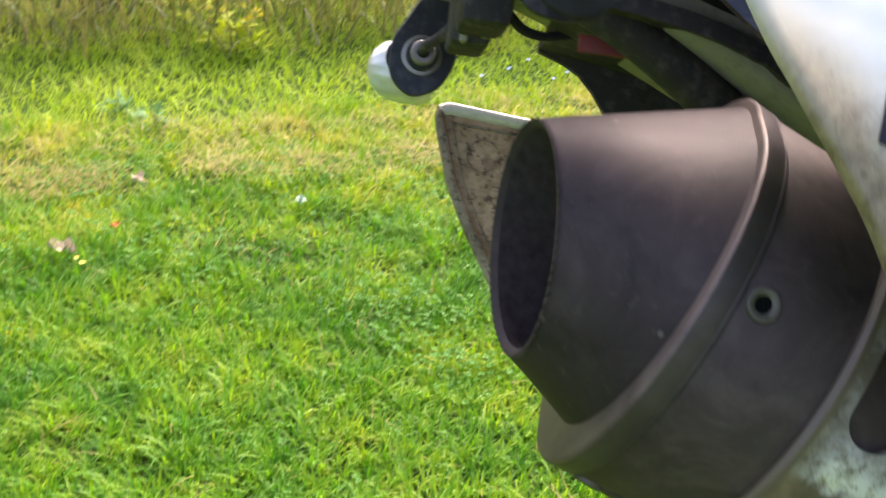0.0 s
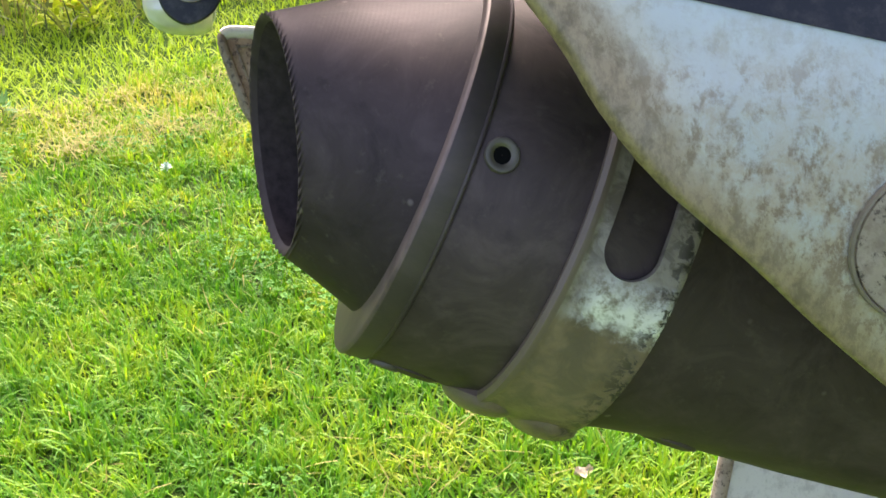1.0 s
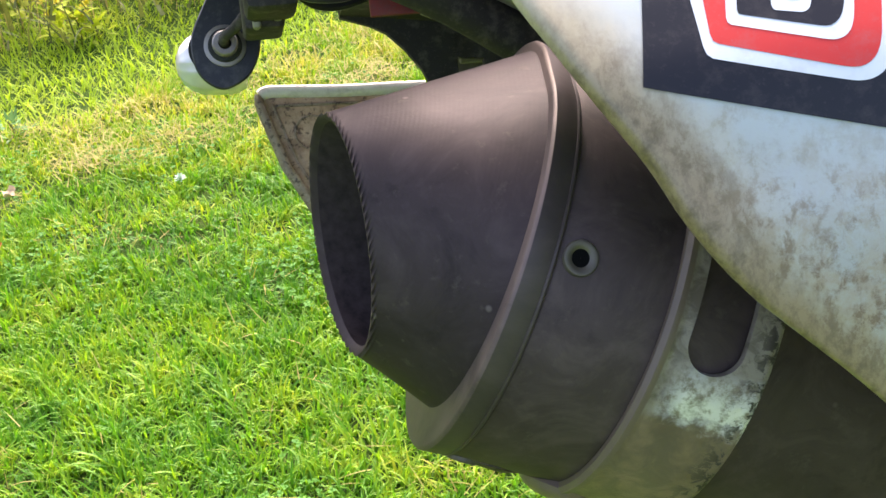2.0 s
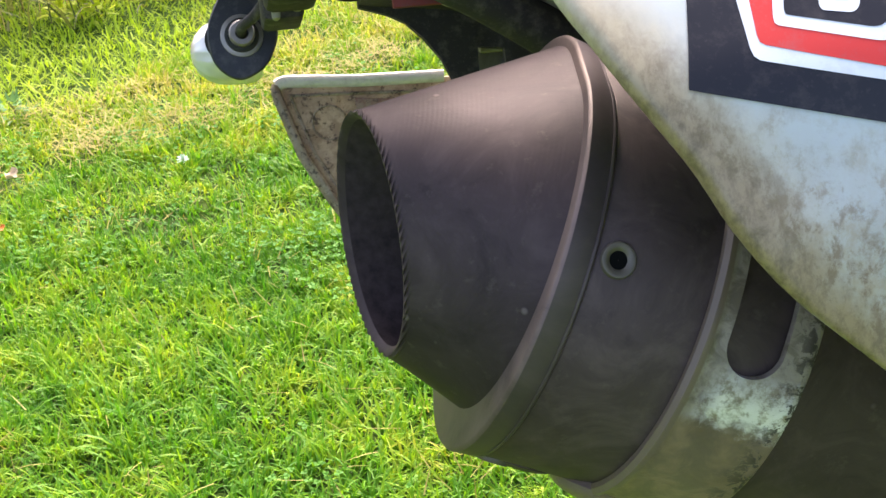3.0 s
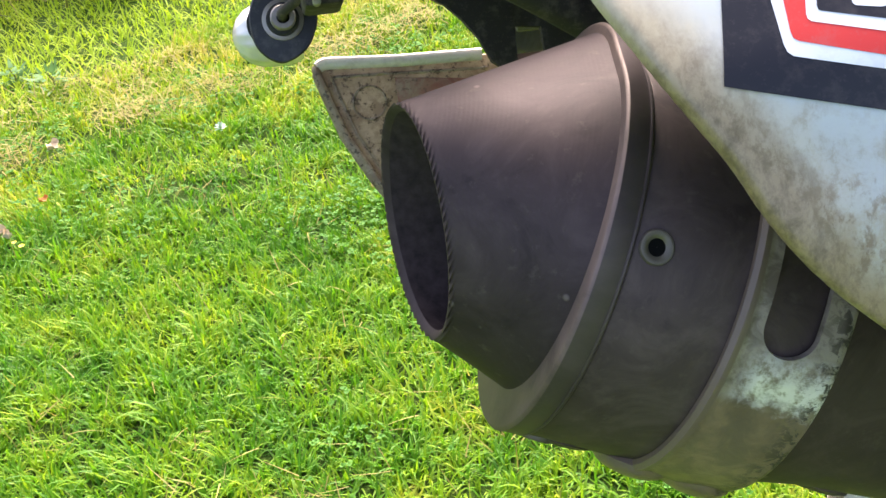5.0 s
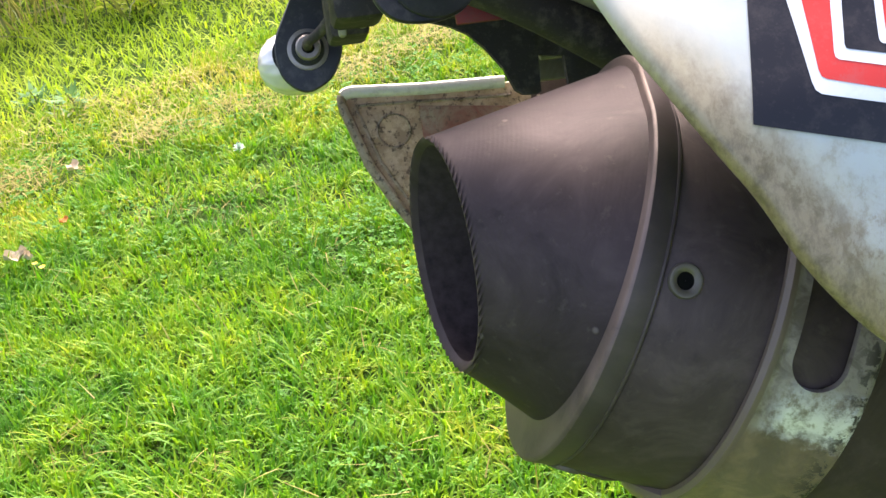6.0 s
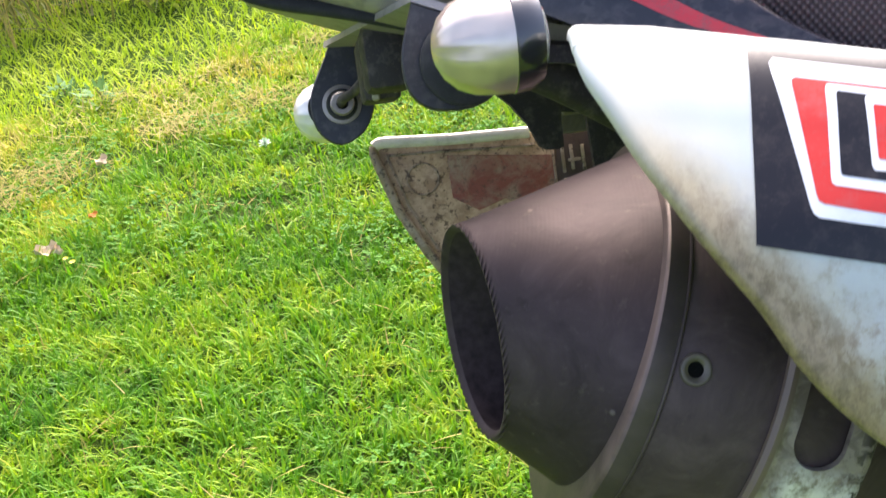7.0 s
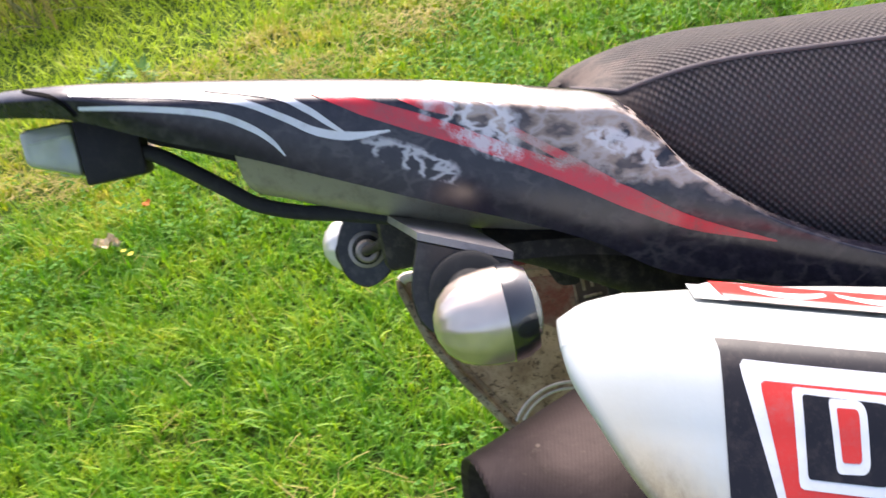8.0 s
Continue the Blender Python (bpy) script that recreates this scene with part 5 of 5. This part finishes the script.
straw = make_leaf("dry_clippings", [(0.0, (0.23, 0.23, 0.035)), (0.35, (0.32, 0.275, 0.065)), (0.7, (0.41, 0.34, 0.11)), (1.0, (0.52, 0.45, 0.20))], 0.35, 0.7)
hay = make_leaf("dead_stalks", [(0.0, (0.25, 0.21, 0.085)), (0.5, (0.43, 0.35, 0.155)), (1.0, (0.60, 0.50, 0.25))], 0.35, 0.7)
clover_green = make_leaf("clover_leaves", [(0.0, (0.055, 0.17, 0.018)), (0.6, (0.09, 0.245, 0.024)), (1.0, (0.15, 0.33, 0.03))], 0.35, rough=0.62, spec=0.2)
weed_leaf = make_leaf("weed_leaves", [(0.0, (0.075, 0.095, 0.028)), (0.5, (0.165, 0.185, 0.052)), (1.0, (0.31, 0.285, 0.11))])
bright_leaf = make_leaf("yellow_green_leaves", [(0.0, (0.36, 0.46, 0.03)), (0.6, (0.56, 0.62, 0.04)), (1.0, (0.68, 0.68, 0.05))])


def in_view(x, y):
    return np.abs(x + 0.1) < 0.55 + 0.55 * y


# mown grass this side of the strip and under the motorcycle: a low turf, and tufts that stand out of it
def thinned(x, y):
    """Keeps most blades, fewer where the turf is worn and along the strip."""
    off = strip_offset(x, y)
    bare = np.clip(1.6 * patchy(x, y, 10, 61) - 1.0, 0, 0.45)
    bare = np.maximum(bare, 0.62 * np.exp(-((off + 0.14) / 0.07) ** 2) + 0.4 * np.exp(-((off - 0.09) / 0.05) ** 2))
    return (off < 0.22 + 0.06 * patchy(x, y, 6, 3)) & in_view(x, y) & (rng.random(len(x)) > bare)


n = 120000
x, y = lawn_points(n, -1.9, 1.5, 0.35, 3.1)
keep = thinned(x, y)
x, y = x[keep], y[keep]
n = len(x)
more = rng.uniform(-1.1, 0.9, 45000), rng.uniform(0.35, 1.6, 45000)
keep = thinned(*more)
x, y = np.concatenate([x, more[0][keep]]), np.concatenate([y, more[1][keep]])
n = len(x)
turf = blades(x, y, rng.uniform(0.014, 0.036, n), rng.uniform(0.0026, 0.0052, n), np.abs(rng.normal(0.6, 0.4, n)), rng.uniform(0.2, 1.8, n), rng.uniform(0, 6.28, n), 0.0, 2)
m = 5800
cx, cy = lawn_points(m, -1.9, 1.5, 0.35, 3.1)
size = rng.uniform(0.5, 1.25, m) * (1 + 0.3 * patchy(cx, cy, 6, 8).clip(-1, 1))
sway = rng.uniform(0, 6.28, m)
of = np.repeat(np.arange(m), 22)
n = len(of)
spread = rng.normal(0, 0.013, (n, 2)) * size[of][:, None]
x, y = cx[of] + spread[:, 0], cy[of] + spread[:, 1]
out = np.arctan2(spread[:, 1], spread[:, 0])
turn = np.where(rng.random(n) < 0.55, sway[of] + rng.normal(0, 0.6, n), out + rng.normal(0, 0.7, n))
keep = thinned(x, y)
x, y, turn, of = x[keep], y[keep], turn[keep], of[keep]
n = len(x)
tufts = blades(x, y, rng.uniform(0.022, 0.056, n) * size[of], rng.uniform(0.0022, 0.0044, n) * (0.8 + 0.3 * size[of]),
               np.abs(rng.normal(0.45, 0.36, n)), rng.uniform(0.3, 1.9, n), turn, 0.0, 4)
stuff("lawn_grass", [turf, tufts], green, "short bright green mown grass in uneven tufts", "grass")
# the same grass, coarse, out of sight behind and beside
n = 170000
x, y = lawn_points(n, -6, 6, -5, 6)
keep = ~(in_view(x, y) & (y > 0.35)) & (strip_offset(x, y) < 0.25) & (rng.random(n) < np.clip(1.25 - np.hypot(x, y - 1) / 6.5, 0, 1) ** 0.7)
x, y = x[keep], y[keep]
n = len(x)
stuff("outer_lawn_grass", [blades(x, y, rng.uniform(0.03, 0.07, n), rng.uniform(0.012, 0.026, n), np.abs(rng.normal(0.5, 0.3, n)), rng.uniform(0.2, 1.4, n), rng.uniform(0, 6.28, n), 0.0, 2)],
      green, "short green mown grass round about", "grass")

# clover between the blades
n = 40000
x, y = lawn_points(n, -1.6, 1.2, 0.5, 2.6)
keep = (patchy(x, y, 9, 12) + 0.7 * patchy(x, y, 30, 13) > rng.uniform(-0.2, 2.2, n) + np.clip(1.5 - y, 0, 1) * 1.6) & (strip_offset(x, y) < 0.0) & (np.abs(x + 0.1) < 0.5 + 0.55 * y)
x, y = x[keep], y[keep]
sets = []
for k in range(3):
    t = rng.uniform(0, 6.28, len(x)) * 0 + k * 2.094 + rng.uniform(-0.3, 0.3, len(x)) + patchy(x, y, 300, 4)
    ln = rng.uniform(0.0035, 0.0075, len(x))
    h = 0.012 + 0.022 * np.abs(np.sin(x * 977 + y * 577))
    v, tr = blades(x, y, ln, ln * 1.5, np.full(len(x), 1.25) + 0.3 * np.sin(x * 313), np.full(len(x), 0.3), t, 0.0, 3)
    v = v.reshape(len(x), -1, 3)
    w = np.array((0.25, 0.9, 0.75))
    for lv in range(3):                       # rounded leaflets
        c = (v[:, 2 * lv] + v[:, 2 * lv + 1]) / 2
        d = v[:, 2 * lv] - c
        d = d / (np.linalg.norm(d, axis=1)[:, None] + 1e-9) * (ln * 0.5 * w[lv])[:, None]
        v[:, 2 * lv], v[:, 2 * lv + 1] = c + d, c - d
    v[:, :, 2] += h[:, None]
    sets.append((v.reshape(-1, 3), tr))
stuff("clover", sets, clover_green, "dark green clover leaves among the grass", "clover")

# dry clippings along the strip and in the worn spots, lying down
n = 15000
q = rng.uniform(-1.2, 3.4, n)
pick = rng.random(n)
o = np.where(pick < 0.62, rng.normal(-0.14, 0.05, n), np.where(pick < 0.78, rng.normal(0.09, 0.03, n), rng.normal(-0.03, 0.10, n))) + 0.02 * np.sin(q * 7)
x, y = STRIP_A[0] + q * STRIP_D[0] - o * STRIP_D[1], STRIP_A[1] + q * STRIP_D[1] + o * STRIP_D[0]
keep = patchy(x, y, 14, 21) > rng.uniform(-1.2, 0.5, n)
x, y = x[keep], y[keep]
n = len(x)
dry = blades(x, y, rng.uniform(0.015, 0.06, n), rng.uniform(0.0012, 0.003, n), rng.uniform(1.1, 1.55, n), rng.uniform(-0.3, 0.4, n), rng.uniform(0, 6.28, n), 0.012 + rng.uniform(0, 0.018, n))
n2 = 9000
x, y = lawn_points(n2, -1.6, 1.1, 0.45, 2.4)
keep = (patchy(x, y, 10, 61) > rng.uniform(0.25, 1.1, n2)) | (rng.random(n2) < 0.11)
keep &= in_view(x, y)
x, y = x[keep], y[keep]
n2 = len(x)
dry2 = blades(x, y, rng.uniform(0.02, 0.065, n2), rng.uniform(0.001, 0.0024, n2), rng.uniform(0.5, 1.5, n2), rng.uniform(-0.3, 0.6, n2), rng.uniform(0, 6.28, n2), rng.uniform(0.0, 0.022, n2))
stuff("dry_clippings", [dry, dry2], straw, "yellowing dry grass clippings lying in a strip", "clippings")

# longer grass beyond the strip
n = 170000
x, y = lawn_points(n, -3.6, 3.0, 0.6, 4.6)
keep = (strip_offset(x, y) > 0.12 + 0.06 * patchy(x, y, 6, 3)) & (strip_offset(x, y) < 1.25)
x, y = x[keep], y[keep]
n = len(x)
h = patchy(x, y, 9, 30)
stuff("long_grass", [blades(x, y, rng.uniform(0.020, 0.058, n) * (1 + 0.3 * h.clip(-1, 1)), rng.uniform(0.0026, 0.0056, n), np.abs(rng.normal(0.70, 0.35, n)), rng.uniform(0.3, 1.5, n), rng.uniform(0, 6.28, n))],
      pale, "longer pale green grass beyond the mown strip", "grass")

# tall dry weeds at the edge of the lawn


def margin(x):
    return 3.06 + 0.24 * x * (x < 0) + 0.12 * x * (x >= 0)


n = 17000
x, y = lawn_points(n, -4.5, 3.5, 2.2, 6.0)
keep = y > margin(np.maximum(x, -2.2)) + 0.12 * patchy(x, y, 5, 40)
x, y = x[keep], y[keep]
n = len(x)
stalks = blades(x, y, rng.uniform(0.2, 0.8, n), rng.uniform(0.0016, 0.0036, n), np.abs(rng.normal(0.2, 0.2, n)), rng.uniform(0.0, 1.3, n), rng.uniform(0, 6.28, n), 0.0, 4)
stuff("tall_dry_grass", [stalks], hay, "tall straw-coloured grass stalks at the lawn's edge", "tall grass")
n = 34000
x, y = lawn_points(n, -4.5, 3.5, 2.2, 6.0)
keep = y > margin(np.maximum(x, -2.2)) - 0.1 + 0.15 * patchy(x, y, 5, 41)
x, y = x[keep], y[keep]
n = len(x)
low_weeds = blades(x, y, rng.uniform(0.06, 0.26, n), rng.uniform(0.004, 0.013, n), np.abs(rng.normal(0.5, 0.35, n)), rng.uniform(0.2, 1.8, n), rng.uniform(0, 6.28, n), rng.uniform(0, 0.2, n), 3)
stuff("weeds", [low_weeds], weed_leaf, "tangled green and brown weeds at the lawn's edge", "weeds")
# dense growth behind, up to a hedge
n = 30000
x, y = lawn_points(n, -14, 14, 5.0, 9.0)
hedge = blades(x, y, rng.uniform(0.08, 0.2, n), rng.uniform(0.03, 0.08, n), rng.uniform(0.2, 2.2, n), rng.uniform(-0.4, 0.8, n), rng.uniform(0, 6.28, n), rng.uniform(0.0, 1.0, n) ** 0.7 * (0.6 + 0.5 * (y - 5)), 3)
stuff("hedge", [hedge], weed_leaf, "overgrown hedge behind the lawn's edge", "hedge")


def leafy_plant(name, x, y, height, leaves, leaf, material, label, category, spread=0.06, group=""):
    """A small plant: a stem with side stalks and many narrow leaves."""
    base = Vector((x, y, 0))
    root = tagged(new(name), label, category, group)
    root.location = base
    bpy.context.view_layer.update()
    stem = sweep([base + Vector((0.004 * math.sin(k), 0.004 * math.cos(2 * k), height * k / 5)) for k in range(6)], [0.003 - 0.0004 * k for k in range(6)], 6)
    part("stem", stem, weed_leaf, root)
    h = rng.uniform(0.15, 1.0, leaves) * height
    t = rng.uniform(0, 6.28, leaves)
    r = rng.uniform(0.1, 1.0, leaves) * spread * (1.2 - h / height * 0.7)
    v, tr = blades(x + r * np.cos(t), y + r * np.sin(t), rng.uniform(0.6, 1.2, leaves) * leaf, rng.uniform(0.3, 0.55, leaves) * leaf, rng.uniform(0.5, 1.6, leaves), rng.uniform(0, 0.8, leaves), t, h, 3)
    me = bpy.data.meshes.new("foliage")
    me.from_pydata(v.tolist(), [], tr.tolist())
    me.materials.append(material)
    ob = new("foliage", me)
    bpy.context.view_layer.update()
    ob.parent = root
    ob.matrix_parent_inverse = root.matrix_world.inverted()
    return root


for x, y, h, m in ((-0.84, 2.79, 0.10, 36), (-0.89, 2.82, 0.12, 30), (-0.80, 2.80, 0.07, 24), (-1.03, 2.95, 0.17, 32), (-1.07, 2.98, 0.20, 26)):
    leafy_plant("flowering_weed", x, y, h, m, 0.042, bright_leaf, "yellow-green flowering weed at the lawn's edge", "weed", 0.055, "yellow weeds at the margin")
broad_leaf = make_leaf("broad_weed_leaves", [(0.0, (0.08, 0.18, 0.05)), (0.6, (0.14, 0.27, 0.08)), (1.0, (0.22, 0.36, 0.12))], 0.3, 0.6)
leafy_plant("broadleaf_weed", -0.875, 2.20, 0.045, 44, 0.026, broad_leaf, "blue-green broad-leaved weed in the lawn", "weed", 0.06)
leafy_plant("broadleaf_weed", -0.975, 2.26, 0.045, 34, 0.026, broad_leaf, "blue-green broad-leaved weed in the lawn", "weed", 0.05)

yellow = make_paint("yellow_petals", (0.66, 0.56, 0.02), 0.6, (0.5, 0.4, 0.02), 0.2)
for weed in [ob for ob in bpy.data.objects if ob.name.startswith("flowering_weed")]:
    at = weed.location
    for k in range(5):
        bm = bmesh.new()
        c = at + Vector((rng.normal(0, 0.022), rng.normal(0, 0.022), rng.uniform(0.55, 1.05) * 0.13))
        for j in range(12):
            d = Vector(rng.normal(0, 1, 3)).normalized()
            d.z = abs(d.z)
            s = d.cross(Vector((0.3, 0.2, 1))).normalized() * 0.0045
            bm.faces.new([bm.verts.new(p) for p in (c, c + 0.008 * d + s, c + 0.015 * d, c + 0.008 * d - s)])
        part("flower_head", bm, yellow, weed, "small bright yellow flower head")

bark = make_paint("bark", (0.10, 0.075, 0.055), 0.9, (0.04, 0.03, 0.025), 0.7)
for x, y, r in ((-1.32, 3.02, 0.030), (-1.27, 3.08, 0.018)):
    pts = [Vector((x + 0.01 * math.sin(k * 1.3), y, 0.28 * k)) for k in range(7)]
    tagged(thing_mesh("sapling_trunk", sweep(pts, [r * (1.15 - 0.09 * k) for k in range(7)], 10), bark), "dark brown sapling trunk standing in the weeds", "trunk", "saplings in the weeds")

# small things lying or growing in the lawn
petal = make_paint("white_petals", (0.42, 0.52, 0.40), 0.7, (0.28, 0.36, 0.24), 0.5)
for x, y, r in ((-0.470, 1.845, 0.011),):
    bm = bmesh.new()
    for k in range(26):
        t, f = k * 2.4, math.acos(1 - 1.2 * k / 26)
        d = Vector((math.sin(f) * math.cos(t), math.sin(f) * math.sin(t), math.cos(f)))
        s = d.cross(Vector((0, 0, 1))).normalized() * 0.0022 if k else Vector((0.002, 0, 0))
        c = Vector((x, y, 0.028))
        vs = [bm.verts.new(p) for p in (c + 0.3 * r * d - s, c + 0.3 * r * d + s, c + r * d + s * 0.8, c + r * 1.15 * d, c + r * d - s * 0.8)]
        bm.faces.new(vs)
    head = thing_mesh("clover_flower", bm, petal)
    tagged(head, "round white clover flower standing in the lawn", "flower")
    part("stem", sweep([Vector((x, y, 0)), Vector((x + 0.002, y, 0.014)), Vector((x, y, 0.030))], 0.0012, 6), weed_leaf, head)

leaf_tan = make_paint("dry_leaf", (0.58, 0.46, 0.30), 0.75, (0.36, 0.25, 0.15), 0.5)
leaf_orange = make_paint("orange_leaf", (0.55, 0.2, 0.04), 0.7, (0.3, 0.1, 0.03), 0.4)


def fallen_leaf(x, y, size, turn, curl, material, label):
    bm = bmesh.new()
    rows = []
    for i in range(7):
        u = i / 6
        w = math.sin(math.pi * min(1, u * 1.02)) ** 0.8 * (0.36 - 0.10 * u + 0.07 * math.sin(17 * u)) + 0.01
        rows.append([(u - 0.5, w * k, curl * (k * k * 0.45 * (1 + 0.6 * math.sin(9 * u)) + (u - 0.5) ** 2) + 0.07 * math.sin(11 * u + 5 * k)) for k in (-1, -0.6, -0.2, 0, 0.2, 0.6, 1)])
    rot = Matrix.Rotation(turn, 3, "Z") @ Matrix.Rotation(0.25, 3, "X")
    at = Vector((x, y, 0.034))
    top = [[at + rot @ (Vector(p) * size) for p in row] for row in rows]
    low = [[p - Vector((0, 0, 0.0006)) for p in row] for row in top]
    a, b = grid(bm, top), grid(bm, low, flip=True)
    for i in range(6):
        for c in (0, -1):
            bm.faces.new((a[i][c], a[i + 1][c], b[i + 1][c], b[i][c]))
    bmesh.ops.recalc_face_normals(bm, faces=bm.faces)
    tagged(thing_mesh("fallen_leaf", bm, material), label, "leaf", "fallen leaves on the lawn")


fallen_leaf(-0.822, 1.530, 0.040, 0.4, 0.5, leaf_tan, "curled pale tan fallen leaf on the grass")
fallen_leaf(-0.800, 1.522, 0.024, 2.1, 0.6, leaf_tan, "curled pale tan fallen leaf on the grass")
fallen_leaf(-0.795, 1.850, 0.034, 1.2, 0.4, leaf_tan, "curled pale tan fallen leaf on the grass")
fallen_leaf(-0.765, 1.640, 0.020, 0.9, 0.3, leaf_orange, "small orange fallen leaf on the grass")
fallen_leaf(0.171, 0.867, 0.024, 0.2, 0.4, leaf_tan, "curled pale tan fallen leaf on the grass")
fallen_leaf(0.042, 1.125, 0.024, 1.0, 0.5, leaf_orange, "small orange fallen leaf on the grass")
fallen_leaf(0.062, 1.123, 0.028, 2.4, 0.5, leaf_tan, "curled pale tan fallen leaf on the grass")

blue = make_paint("pale_blue_petals", (0.30, 0.36, 0.80), 0.6, (0.5, 0.54, 0.8), 0.3)


def small_flower(x, y, h, r, material, label):
    bm = bmesh.new()
    c = Vector((x, y, h))
    for k in range(8):
        t = 2 * math.pi * k / 8
        d, s = Vector((math.cos(t), math.sin(t), 0.35)), Vector((-math.sin(t), math.cos(t), 0)) * r * 0.3
        bm.faces.new([bm.verts.new(p) for p in (c, c + d * r * 0.6 + s, c + d * r, c + d * r * 0.6 - s)])
    head = thing_mesh("flower", bm, material)
    tagged(head, label, "flower", "small flowers in the grass")
    part("stem", sweep([Vector((x, y, 0)), Vector((x + 0.002, y, h * 0.5)), c], 0.001, 5), weed_leaf, head)


small_flower(-0.762, 1.475, 0.04, 0.006, yellow, "small yellow flower in the grass")
small_flower(-0.778, 1.490, 0.04, 0.005, yellow, "small yellow flower in the grass")
for x, y in ((-0.174, 2.617), (0.005, 2.654), (-0.064, 2.794), (0.04, 2.72), (-0.11, 2.70), (0.075, 2.80)):
    small_flower(x, y, 0.07, 0.006, blue, "small pale blue flower in long grass")
